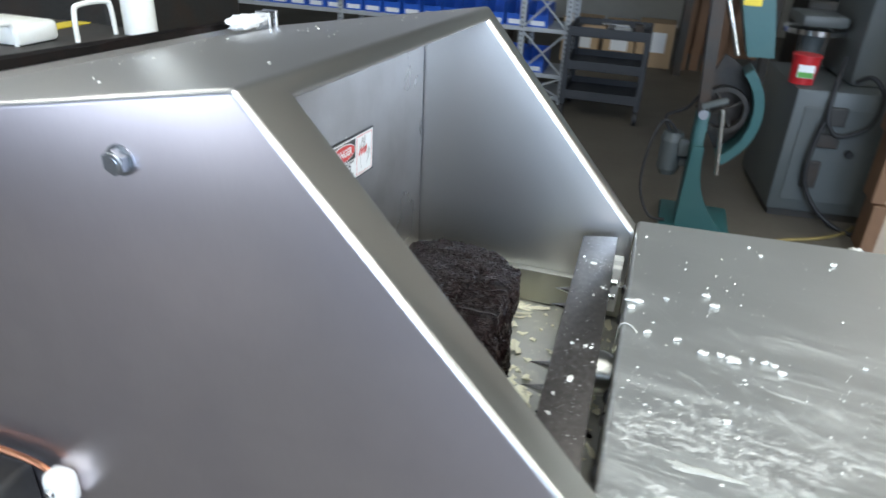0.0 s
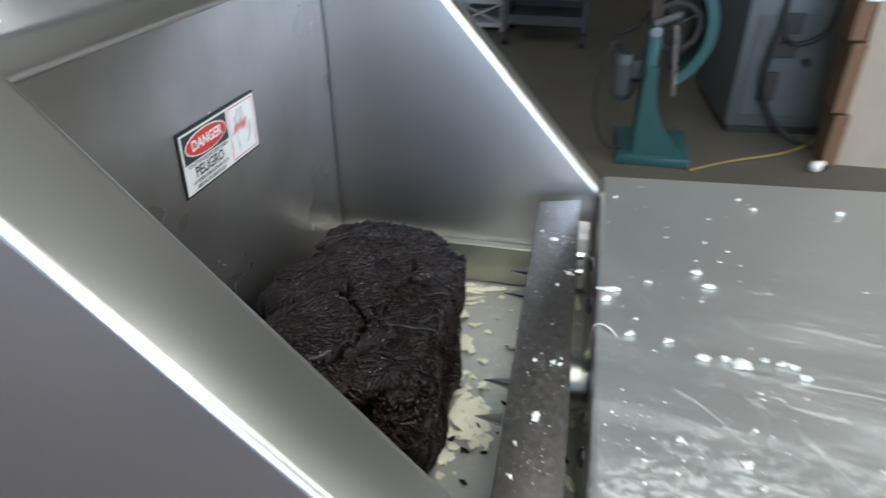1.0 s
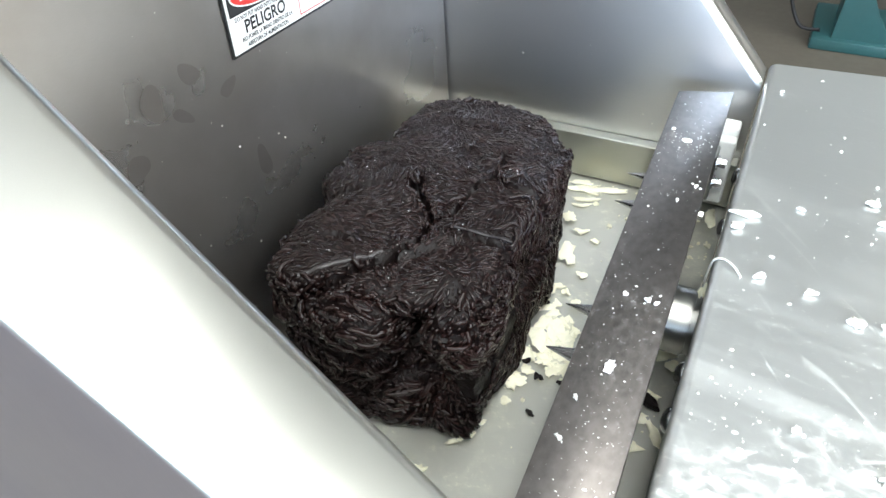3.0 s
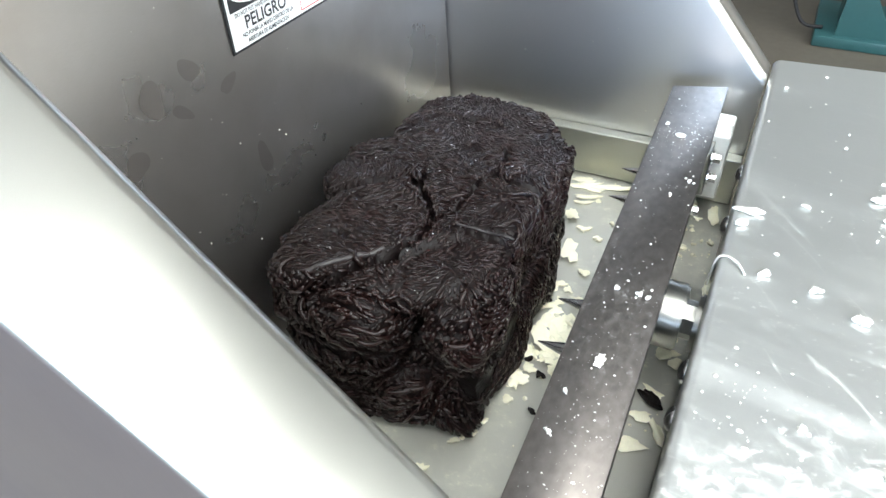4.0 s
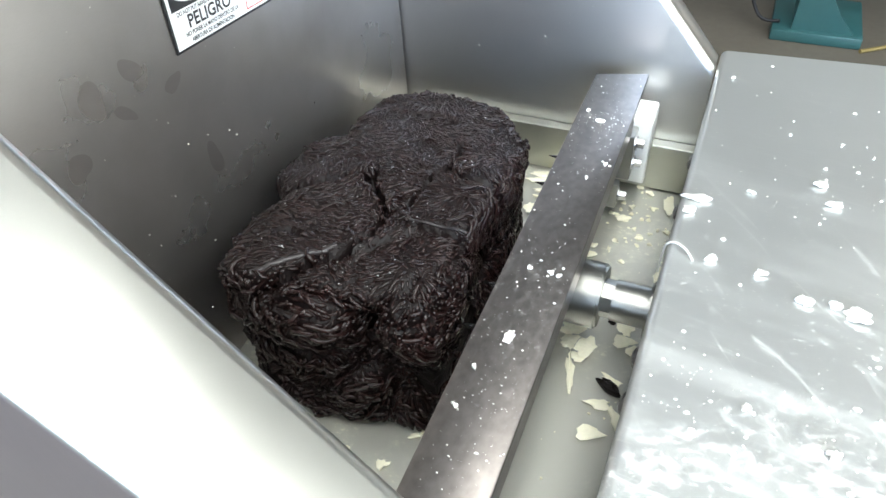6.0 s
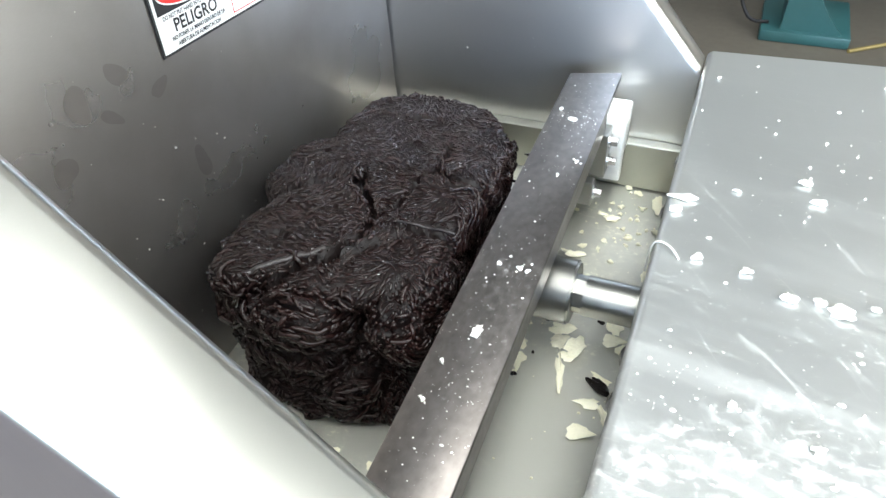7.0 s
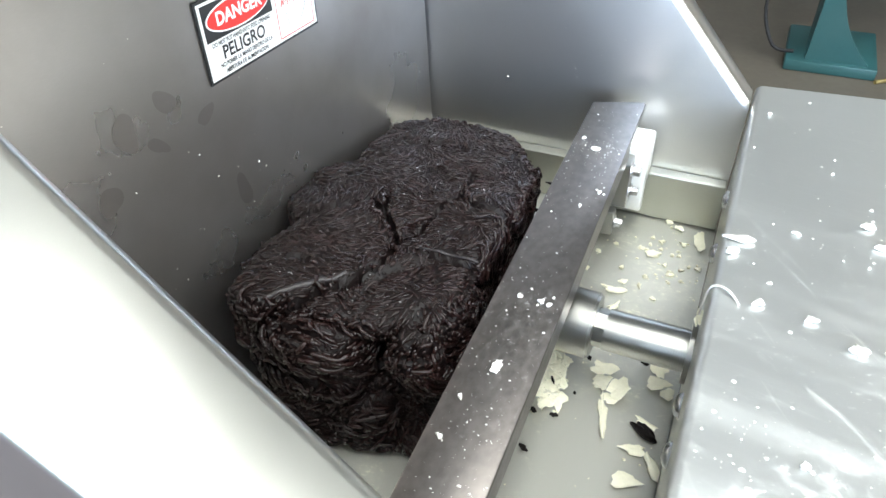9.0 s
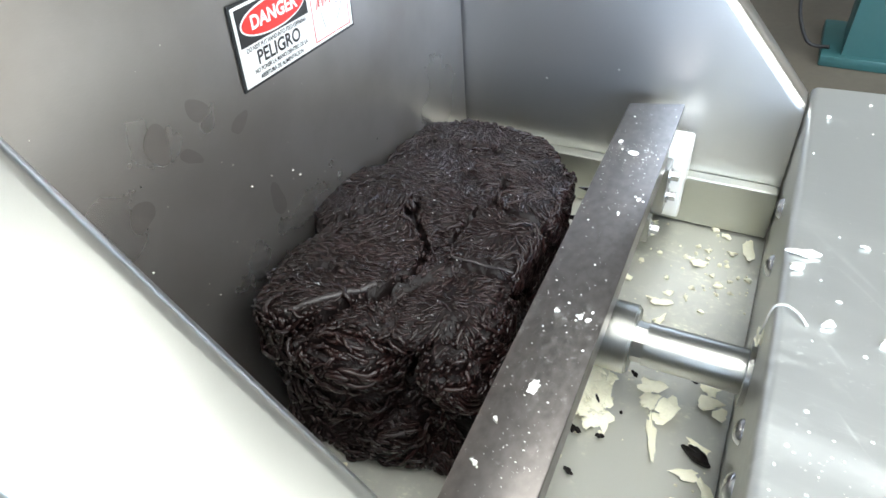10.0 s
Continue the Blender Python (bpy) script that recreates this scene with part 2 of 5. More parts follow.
STEEL_FLOOR = smeared_steel("chamber_floor_steel", (0.48, 0.475, 0.445), 0.50, (0.72, 0.71, 0.58), 0.40, (8, 8, 8), 7, 0.16)
# Base far darker than bare steel: the mirrored dark ceiling is in the colour.
STEEL_BAR = smeared_steel("darkened_pusher_steel", (0.19, 0.170, 0.158), 0.36, (0.40, 0.38, 0.36), 0.18, (16, 7, 10), 14, 0.03, 0.40)
# Darkened olive: the fat's yellow-green reflection is mixed into the rail colour.
STEEL_RAIL = material("olive_rail_steel", (0.46, 0.46, 0.40), 0.43, 1.0, 90, 0.06, 0.02, (2, 40, 40), 0.06, stain=(0.40, 0.39, 0.30), stain_scale=9)
STEEL_TURNED = material("turned_steel", (0.34, 0.335, 0.31), 0.33, 1.0, 160, 0.06, 0.03, (60, 1, 1), 0.05)
STEEL_BOLT = material("bolt_steel", (0.56, 0.56, 0.57), 0.27, 1.0, 300, 0.1, 0.05, (1, 1, 1), 0.08)
ZINC = material("zinc_bolt", (0.36, 0.38, 0.41), 0.30, 1.0, 500, 0.25, 0.25, (1, 1, 1), 0.1)
DARK_GAP = material("dark_steel", (0.05, 0.048, 0.045), 0.55, 0.6, 80, 0.3, 0.1, stain=(0.09, 0.05, 0.03), stain_scale=6)
PLASTIC_WHITE = material("white_plastic", (0.80, 0.79, 0.74), 0.42, 0.0, 200, 0.04, 0.05, stain=(0.70, 0.66, 0.52), stain_scale=30, stain_amount=0.4)
FAT = material("white_fat", (0.84, 0.805, 0.63), 0.42, 0.0, 350, 0.08, 0.25, island=0.14)
FAT_WHITE = material("white_crumb", (0.78, 0.77, 0.71), 0.5, 0.0, 500, 0.06, 0.25, island=0.1)
FAT_FILM = material("dried_fat_film", (0.52, 0.52, 0.48), 0.45, 0.0, 300, 0.15, 0.2, stain=(0.40, 0.40, 0.37), stain_scale=60, stain_amount=0.6)
# Half the strands' colour: paints shade into the block's gaps and cracks.
MEAT = material("dark_meat", (0.0060, 0.0037, 0.0036), 0.45, 0.0, 420, 0.35, 0.5, rough_vary=0.1, stain=(0.008, 0.0046, 0.0042), stain_scale=22, stain_amount=0.7, specular=0.2)
STRAND = material("dark_meat_strand", (0.0118, 0.0059, 0.0055), 0.15, 0.0, 650, 0.3, 0.3, rough_vary=0.08, stain=(0.022, 0.0090, 0.0078), stain_scale=26, stain_amount=0.6, island=0.16, specular=0.30)
# Pale colour for painted glints off ice and wet meat.
ICE_GLINT = material("ice_glint", (0.55, 0.55, 0.56), 0.15, 0.0, 300, 0.1, 0.0)
# Greyish meat for the smooth rim, and for the slit's painted highlight.
FROST_HIGHLIGHT = material("frosted_rim_and_highlight", (0.032, 0.027, 0.028), 0.42, 0.0, 300, 0.4, 0.4, stain=(0.015, 0.010, 0.010), stain_scale=60, stain_amount=0.8)
SIGN_WHITE = material("sign_white", (0.80, 0.81, 0.82), 0.38, 0.0, 40, 0.02, 0.0)
SIGN_BLACK = material("sign_black", (0.02, 0.02, 0.022), 0.35, 0.0, 40, 0.1, 0.0)
SIGN_RED = material("sign_red", (0.62, 0.035, 0.03), 0.35, 0.0, 40, 0.05, 0.0)
CONCRETE = material("shop_floor_concrete", (0.105, 0.092, 0.073), 0.62, 0.0, 35, 0.18, 0.2, stain=(0.075, 0.065, 0.052), stain_scale=1.3, stain_amount=0.7, rough_vary=0.2)
WALL = material("shop_wall_paint", (0.34, 0.34, 0.32), 0.8, 0.0, 25, 0.06, 0.2, stain=(0.24, 0.235, 0.22), stain_scale=1.2, stain_amount=0.5)
CEILING = material("ceiling_paint", (0.45, 0.45, 0.44), 0.85, 0.0, 25, 0.06, 0.2)
TEAL = material("teal_machine_paint", (0.024, 0.088, 0.092), 0.42, 0.0, 60, 0.1, 0.08, stain=(0.04, 0.10, 0.10), stain_scale=7, stain_amount=0.6)
GREY_PAINT = material("grey_machine_paint", (0.074, 0.084, 0.085), 0.5, 0.0, 60, 0.08, 0.1, stain=(0.10, 0.105, 0.10), stain_scale=4, stain_amount=0.6)
RACK_GREY = material("rack_grey_paint", (0.42, 0.44, 0.46), 0.5, 0.2, 60, 0.08, 0.05)
CART_GREY = material("cart_dark_plastic", (0.035, 0.038, 0.045), 0.6, 0.0, 60, 0.15, 0.1)
BLUE = material("blue_bin_plastic", (0.018, 0.10, 0.50), 0.4, 0.0, 60, 0.08, 0.05)
PAPER = material("white_paper", (0.78, 0.79, 0.80), 0.7, 0.0, 60, 0.04, 0.05)
CARD = material("cardboard", (0.42, 0.29, 0.17), 0.8, 0.0, 60, 0.1, 0.1)
TIMBER = material("pale_timber", (0.38, 0.31, 0.245), 0.7, 0.0, 16, 0.10, 0.1, (3, 3, 0.8), stain=(0.30, 0.24, 0.185), stain_scale=5)
TIMBER_DARK = material("brown_timber", (0.16, 0.085, 0.045), 0.7, 0.0, 20, 0.25, 0.25, (10, 10, 1))
RUBBER = material("black_rubber", (0.018, 0.018, 0.02), 0.6, 0.0, 80, 0.2, 0.1)
CORD_YELLOW = material("yellow_cord", (0.20, 0.15, 0.05), 0.6, 0.0, 80, 0.2, 0.1)
YELLOW = material("yellow_sticker", (0.65, 0.50, 0.03), 0.5, 0.0, 80, 0.1, 0.0)
RED = material("red_plastic", (0.48, 0.02, 0.025), 0.4, 0.0, 80, 0.1, 0.03)
GREEN = material("green_print", (0.10, 0.32, 0.06), 0.5, 0.0, 80, 0.1, 0.0)
COPPER = material("copper_pipe", (0.45, 0.20, 0.11), 0.35, 1.0, 80, 0.15, 0.05)
RUST = material("rusty_dark_rail", (0.018, 0.015, 0.014), 0.35, 0.7, 60, 0.3, 0.2, stain=(0.05, 0.018, 0.012), stain_scale=20)
CHROME = material("chrome", (0.75, 0.75, 0.76), 0.12, 1.0, 80, 0.03, 0.0)
TUBE_GLOW = glow("tube_glow", (0.95, 1.0, 0.98), 4.0)

# ---- the shop ----
# Walls and ceiling are assumed; their tones tune what the steel reflects.
X0, X1, Y0, Y1, ZC = -6.5, 5.5, -5.0, 9.5, 4.1
floor = tagged(part("floor", boxed(X0 - 4, X1 + 4, Y0 - 8, Y1 + 0.2, -0.2, 0.0), CONCRETE), "worn brown-grey concrete shop floor", "floor", kind="structure")
tagged(part("ceiling", boxed(X0, X1, Y0, Y1, ZC, ZC + 0.15), CEILING), "pale painted shop ceiling", "ceiling", kind="structure")
tagged(part("wall_north", boxed(X0 - 0.2, X1 + 0.2, Y1, Y1 + 0.2, 0, ZC), WALL), "grubby pale shop wall", "wall", kind="structure")
tagged(part("wall_west", boxed(X0 - 0.2, X0, Y0, Y1, 0, ZC), WALL), "grubby pale shop wall", "wall", kind="structure")
bm = boxed(X1, X1 + 0.2, Y0, -0.6, 0, ZC)
box(bm, X1, X1 + 0.2, 2.2, Y1, 0, ZC)
box(bm, X1, X1 + 0.2, -0.6, 2.2, 3.3, ZC)
tagged(part("wall_east", bm, WALL), "grubby pale shop wall with a wide side door opening", "wall", kind="structure")
bm = bmesh.new()
box(bm, X0 - 0.2, -5.2, Y0 - 0.2, Y0, 0, ZC)
box(bm, -5.2, -2.0, Y0 - 0.2, Y0, 0, 1.0)
box(bm, -5.2, -2.0, Y0 - 0.2, Y0, 3.0, ZC)
box(bm, -2.0, 0.2, Y0 - 0.2, Y0, 0, ZC)
box(bm, 4.8, X1 + 0.2, Y0 - 0.2, Y0, 0, ZC)
box(bm, 0.2, 4.8, Y0 - 0.2, Y0, 3.3, ZC)
box(bm, 0.2, 4.8, Y0 - 0.2, Y0, 0, 0.9)
tagged(part("wall_south", bm, WALL), "grubby pale shop wall with two wide window openings", "wall", kind="structure")

# Assumed fixtures for the unseen ceiling lights.
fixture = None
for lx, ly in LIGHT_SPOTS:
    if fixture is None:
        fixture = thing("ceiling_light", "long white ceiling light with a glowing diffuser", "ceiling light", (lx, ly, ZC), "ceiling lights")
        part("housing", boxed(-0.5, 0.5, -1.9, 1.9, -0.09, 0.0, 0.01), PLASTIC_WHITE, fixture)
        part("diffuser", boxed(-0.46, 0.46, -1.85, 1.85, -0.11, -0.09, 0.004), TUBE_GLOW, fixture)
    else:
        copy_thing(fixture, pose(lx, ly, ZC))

# ---- the block flaking machine ----
TAB, CH = 0.95, 0.795
YP, YN, YF, YO = -0.024, 0.037, 0.600, 0.635
EX = 0.352
machine = thing("meat_flaker", "large brushed stainless steel meat block flaker with open feed chamber", "machine", (0, 0, 0))


def hood_shell():
    bm = bmesh.new()
    V = bm.verts.new
    bx, lo = -0.30, 0.25
    fx, nx, ox = EX - 0.002, 0.364, 0.378
    A, B, C, D = V((0.085, YP, 1.277)), V((0.087, YO, 1.252)), V((fx, YO, TAB - 0.004)), V((ox, YP, TAB))
    a, b, c, d = V((0.099, YN, 1.2570)), V((0.099, YF, 1.235)), V((fx, YF, TAB - 0.004)), V((nx, YN, TAB))
    E, F = V((bx, YP, 1.212)), V((bx, YO, 1.187))
    S, T = V((-0.60, YP, 1.165)), V((-0.60, YP, lo))
    G, H, I, J = V((bx, YP, lo)), V((bx, YO, lo)), V((fx, YO, lo)), V((ox, YP, lo))
    K, L, M, N = V((nx, YN, 0.70)), V((fx, YF, 0.70)), V((-0.016, YF, 0.70)), V((-0.016, YN, 0.70))
    P, Q = V((-0.016, YN, 1.2570)), V((-0.016, YF, 1.235))
    for f in ((A, D, J, G, T, S, E), (B, F, H, I, C), (E, F, B, A), (A, a, d, D), (a, A, B, b), (b, B, C, c), (G, H, F, E), (G, J, I, H),
              (a, P, N, K, d), (b, c, L, M, Q), (a, b, Q, P), (P, Q, M, N), (D, d, K, J), (c, C, I, L), (K, L, I, J), (N, M, L, K)):
        bm.faces.new(f)
    bmesh.ops.recalc_face_normals(bm, faces=bm.faces[:])
    pick = []
    for p, q in ((A, B), (A, D), (B, C), (E, A), (F, B)):
        pick += [e for e in p.link_edges if q in e.verts]
    inner = [e for p, q in ((a, d), (b, c), (a, b)) for e in p.link_edges if q in e.verts]
    bmesh.ops.bevel(bm, geom=inner, offset=0.0085, segments=5, affect="EDGES", profile=0.5)
    pick = [e for e in pick if e.is_valid]
    bmesh.ops.bevel(bm, geom=pick, offset=0.0055, segments=4, affect="EDGES", profile=0.5)
    bm.normal_update()
    for f in bm.faces:
        f.material_index = 1 if f.normal.y < -0.97 and f.calc_center_median().y < YP + 0.003 else 2 if f.normal.x > 0.4 and f.normal.z > 0.2 else 0
    return bm


shell = part("hood_shell", hood_shell(), STEEL, machine, "brushed stainless steel hood with sloping front edges", smooth=35)
shell.data.materials.append(STEEL_SIDE)
shell.data.materials.append(STEEL_FLANGE)
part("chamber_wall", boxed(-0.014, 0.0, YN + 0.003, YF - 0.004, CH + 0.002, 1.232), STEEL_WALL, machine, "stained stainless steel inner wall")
part("chamber_floor", boxed(-0.012, EX - 0.001, YN + 0.002, YF - 0.002, CH - 0.012, CH), STEEL_FLOOR, machine, "greasy stainless steel chamber floor")
part("guide_rail", boxed(0.002, EX - 0.002, YF - 0.016, YF - 0.001, CH + 0.002, 0.855, 0.0015), STEEL_RAIL, machine, "dull olive steel guide rail")
part("guide_rail", boxed(0.002, EX - 0.002, YN + 0.001, YN + 0.016, CH + 0.002, 0.855, 0.0015), STEEL_RAIL, machine, "dull olive steel guide rail")


def table_top():
    arc = [(EX + 0.007 - 0.007 * math.cos(k * math.pi / 10), TAB - 0.007 + 0.007 * math.sin(k * math.pi / 10)) for k in range(6)]
    outline = [(EX, 0.79)] + arc + [(1.35, TAB), (1.35, 0.915), (EX + 0.012, 0.915), (EX + 0.012, 0.79)]
    return prism(bmesh.new(), outline, YN + 0.002, YO, skew=lambda x: 0.07 * (x - EX))


part("table", table_top(), STEEL_TABLE, machine, "stainless steel loading table smeared with white fat", smooth=35)
part("table_cabinet", boxed(EX + 0.014, 1.33, YN + 0.004, YO - 0.004, 0.25, 0.914, 0.004), STEEL, machine)
for lx in (-0.13, 1.24):
    for ly in (0.06, 0.58):
        part("leg", tubed((lx, ly, 0.0), (lx, ly, 0.26), 0.03), STEEL, machine)
bm = tubed((-0.013, YP, 1.214), (-0.013, YP - 0.0015, 1.214), 0.0118, seg=32)
tube(bm, (-0.013, YP - 0.0015, 1.214), (-0.013, YP - 0.0088, 1.214), 0.0098, 0.0098, seg=6)
tube(bm, (-0.013, YP - 0.0088, 1.214), (-0.013, YP - 0.0100, 1.214), 0.0083, 0.0074, seg=24)
tube(bm, (-0.013, YP - 0.0100, 1.214), (-0.013, YP - 0.0104, 1.214), 0.0052, 0.0046, seg=14)
part("side_bolt", bm, ZINC, machine, "zinc hex bolt", smooth=25)
for ry in (0.135, 0.219, 0.262, 0.437, 0.520):
    bm = bmesh.new()
    bmesh.ops.create_uvsphere(bm, u_segments=14, v_segments=8, radius=0.0095, matrix=Matrix.Translation((EX, ry, 0.885)) @ Matrix.Diagonal((0.6, 1, 1, 1)))
    part("rivet", bm, STEEL_BOLT, machine, smooth=60)
part("rod_seal", tubed((EX - 0.004, 0.3315, 0.866), (EX + 0.001, 0.3315, 0.866), 0.026, seg=28), STEEL_TURNED, machine, smooth=30)
# rear edge of the hood, with its rail, clevis and rag
bm = prism(bmesh.new(), [(-0.318, 1.185), (-0.3005, 1.185), (-0.3005, 1.2300), (-0.306, 1.2330), (-0.318, 1.2300)], 0.0, 0.60)
for v in bm.verts:
    v.co.z -= 0.046 * v.co.y
part("hinge_rail", bm, RUST, machine, "dark rusty hinge rail")
bm = boxed(-0.2995, -0.2965, 0.0, 0.60, 1.195, 1.2185, 0.0008)
for v in bm.verts:
    v.co.z -= 0.038 * v.co.y
part("rear_lip", bm, STEEL, machine, "thin folded steel lip")
bm = boxed(-0.262, -0.236, 0.555, 0.561, 1.196, 1.226, 0.002)
box(bm, -0.262, -0.236, 0.575, 0.581, 1.196, 1.226, 0.002)
part("clevis", bm, CHROME, machine)
clamp = part("hose_clamp", boxed(-0.164, -0.134, YP - 0.024, YP, 0.836, 0.876, 0.009, 3), PLASTIC_WHITE, machine, "white plastic pipe clamp", smooth=40)
part("clamp_screw", hex_bolt(bmesh.new(), (-0.150, YP - 0.024, 0.858), (0, -1, 0), 0.006, 0.004), STEEL_BOLT, clamp)
part("clamp_screw", hex_bolt(bmesh.new(), (-0.143, YP - 0.024, 0.844), (0, -1, 0), 0.006, 0.004), STEEL_BOLT, clamp)
part("copper_line", cord(bmesh.new(), [(-0.148, YP - 0.012, 0.862), (-0.168, YP - 0.012, 0.876), (-0.208, YP - 0.012, 0.882), (-0.30, YP - 0.010, 0.880)], 0.0035), COPPER, machine)
part("junction_box", boxed(-0.34, -0.195, YP - 0.055, YP, 0.77, 0.862, 0.006), DARK_GAP, machine)
part("rear_cabinet", boxed(-1.35, -0.322, YP + 0.006, 0.645, 0.25, 1.160, 0.006), DARK_GAP, machine, "dark greasy rear housing")

rag = bmesh.new()
bmesh.ops.create_icosphere(rag, subdivisions=4, radius=1)
for v in rag.verts:
    n1 = noise.fractal(v.co * 1.7 + Vector((3, 1, 2)), 1, 2, 5)
    v.co = Vector((v.co.x * 0.018, v.co.y * 0.036, v.co.z * 0.011)) * (1 + 0.42 * n1) + Vector((-0.262, 0.525, 1.213))
tagged(part("rag", rag, PAPER, smooth=80), "crumpled white rag on the machine's rear edge", "rag")


def u_handle(bm, at, w, h, r):
    x, y, z = at
    return cord(bm, [(x, y, z), (x, y + 0.003, z + h * 0.8), (x, y + 0.015, z + h), (x, y + w - 0.015, z + h), (x, y + w - 0.003, z + h * 0.8), (x, y + w, z)], r)


tagged(part("lift_handle", u_handle(bmesh.new(), (-0.552, 0.495, 1.160), 0.085, 0.055, 0.0042), PLASTIC_WHITE, smooth=60), "bent white handle on dark housing", "handle")
tagged(part("lift_handle", u_handle(bmesh.new(), (-0.60, 0.34, 1.160), 0.085, 0.035, 0.0042), PLASTIC_WHITE, smooth=60), "bent white handle on dark housing", "handle")
tagged(part("plastic_block", boxed(-0.70, -0.59, 0.42, 0.50, 1.160, 1.192, 0.008), PLASTIC_WHITE, smooth=40), "white plastic block on dark housing", "block")
tagged(part("white_post", tubed((-0.52, 0.605, 1.160), (-0.545, 0.63, 1.62), 0.027, seg=24), PLASTIC_WHITE, smooth=40), "white plastic pipe standing on the housing", "pipe")
tagged(part("warning_tape", boxed(-0.70, -0.66, 0.52, 0.64, 1.160, 1.1615), YELLOW), "yellow sticker strip on dark housing", "sticker")

# ---- warning sign ----
sign = part("warning_sign", boxed(0.0005, 0.0016, 0.2600, 0.3960, 1.0712, 1.1288, 0.0004, 1), SIGN_BLACK, machine, "white danger sign with black border")
SY, SZ = 0.2600, 1.0712
SW, SH = 0.136, 0.0576


def on_sign(u0, u1, v0, v1, lift):
    return boxed(0.0016 + lift - 0.0002, 0.0016 + lift, SY + u0 * SW, SY + u1 * SW, SZ + v0 * SH, SZ + v1 * SH)


part("white_field", on_sign(0.016, 0.984, 0.038, 0.962, 0.0003), SIGN_WHITE, sign)
part("black_field", on_sign(0.035, 0.580, 0.50, 0.93, 0.0006), SIGN_BLACK, sign)


def oval(w, h, lift):
    bm = bmesh.new()
    m = Matrix.Translation((0.0016 + lift, SY + 0.308 * SW, SZ + 0.72 * SH)) @ pose(0, 0, 0, 90, 0, 90) @ Matrix.Diagonal((w, h, 1, 1))
    bmesh.ops.create_cone(bm, cap_ends=True, segments=48, radius1=1, radius2=1, depth=0.0002, matrix=m)
    return bm


part("oval_rim", oval(0.0349, 0.0112, 0.0009), SIGN_WHITE, sign)
part("oval", oval(0.0335, 0.0100, 0.0012), SIGN_RED, sign)


def lettering(body, size, u, v, mat, lift, squeeze=1.0, bold=0.0):
    cu = bpy.data.curves.new("lettering", "FONT")
    cu.body, cu.size, cu.align_x, cu.align_y, cu.offset, cu.resolution_u = body, size, "CENTER", "CENTER", bold, 3
    tmp = new("lettering_outline", cu)
    mesh = bpy.data.meshes.new_from_object(tmp.evaluated_get(bpy.context.evaluated_depsgraph_get()))
    bpy.data.objects.remove(tmp)
    mesh.transform(Matrix.Translation((0.0016 + lift, SY + u * SW, SZ + v * SH)) @ pose(0, 0, 0, 90, 0, 90) @ Matrix.Diagonal((squeeze, 1, 1, 1)))
    mesh.materials.clear()
    mesh.materials.append(mat)
    ob = new("lettering", mesh)
    ob.parent = sign
    return ob


lettering("DANGER", 0.0126, 0.308, 0.72, SIGN_WHITE, 0.0014, 0.98, 0.0004)
lettering("DO NOT PUT HAND INTO FEED OPENING", 0.0043, 0.308, 0.450, SIGN_BLACK, 0.0007, 0.80, 0.0001)
lettering("PELIGRO", 0.0131, 0.308, 0.315, SIGN_BLACK, 0.0007, 0.95, 0.0003)
lettering("NO PONER LA MANO DENTRO DE LA", 0.0044, 0.315, 0.180, SIGN_BLACK, 0.0007, 0.80, 0.0001)
lettering("ABERTURA DE ALIMENTACION", 0.0044, 0.308, 0.095, SIGN_BLACK, 0.0007, 0.80, 0.0001)
for u0, u1, v0, v1 in ((0.612, 0.955, 0.915, 0.928), (0.612, 0.955, 0.075, 0.088), (0.612, 0.617, 0.088, 0.915), (0.950, 0.955, 0.088, 0.915)):
    part("red_frame", on_sign(u0, u1, v0, v1, 0.0006), SIGN_RED, sign)


def line_art(pts, r, mat):
    bm = bmesh.new()
    cord(bm, [(0.0021, SY + (0.79 + (u - 0.81) * 1.2) * SW, SZ + (0.52 + (v - 0.5) * 1.15) * SH) for u, v in pts], r, 4)
    part("pictogram_line", bm, mat, sign)


line_art([(0.75, 0.20), (0.735, 0.36), (0.725, 0.50), (0.715, 0.62), (0.725, 0.70), (0.74, 0.62), (0.745, 0.54)], 0.00020, DARK_GAP)
line_art([(0.755, 0.56), (0.755, 0.72), (0.77, 0.79), (0.785, 0.70), (0.785, 0.56)], 0.00020, DARK_GAP)
line_art([(0.795, 0.56), (0.80, 0.74), (0.815, 0.80), (0.825, 0.70), (0.825, 0.54)], 0.00020, DARK_GAP)
line_art([(0.835, 0.54), (0.835, 0.50), (0.86, 0.42), (0.89, 0.53), (0.905, 0.50), (0.885, 0.36), (0.845, 0.24)], 0.00020, DARK_GAP)
for k in range(9):
    u = 0.70 + 0.017 * k
    line_art([(u, 0.46 + 0.02 * (k % 3)), (u + 0.012, 0.53 + 0.03 * (k % 2)), (u + 0.02, 0.58 + 0.02 * (k % 3))], 0.00045, SIGN_RED)

centre = Vector((0.0, SY + SW / 2, SZ + SH / 2))
sign.matrix_local = Matrix.Translation(centre) @ pose(0, 0, 0, -3.3, 0, 0) @ Matrix.Translation(-centre)

# ---- the pusher ----
pusher = thing("pusher_ram", "stainless steel pusher bar with spikes on a piston rod", "pusher", (0, 0, 0))


def skewed(bm):
    """The bar stands a little askew on its rod, and its far end is cut at a slant."""
    for v in bm.verts:
        x, y = v.co.x, v.co.y
        v.co.y = y + (0.30 * (x - 0.309) if y > 0.4 else 0.0)
        v.co.x = x + 0.0195 * (0.568 - y)
    return bm


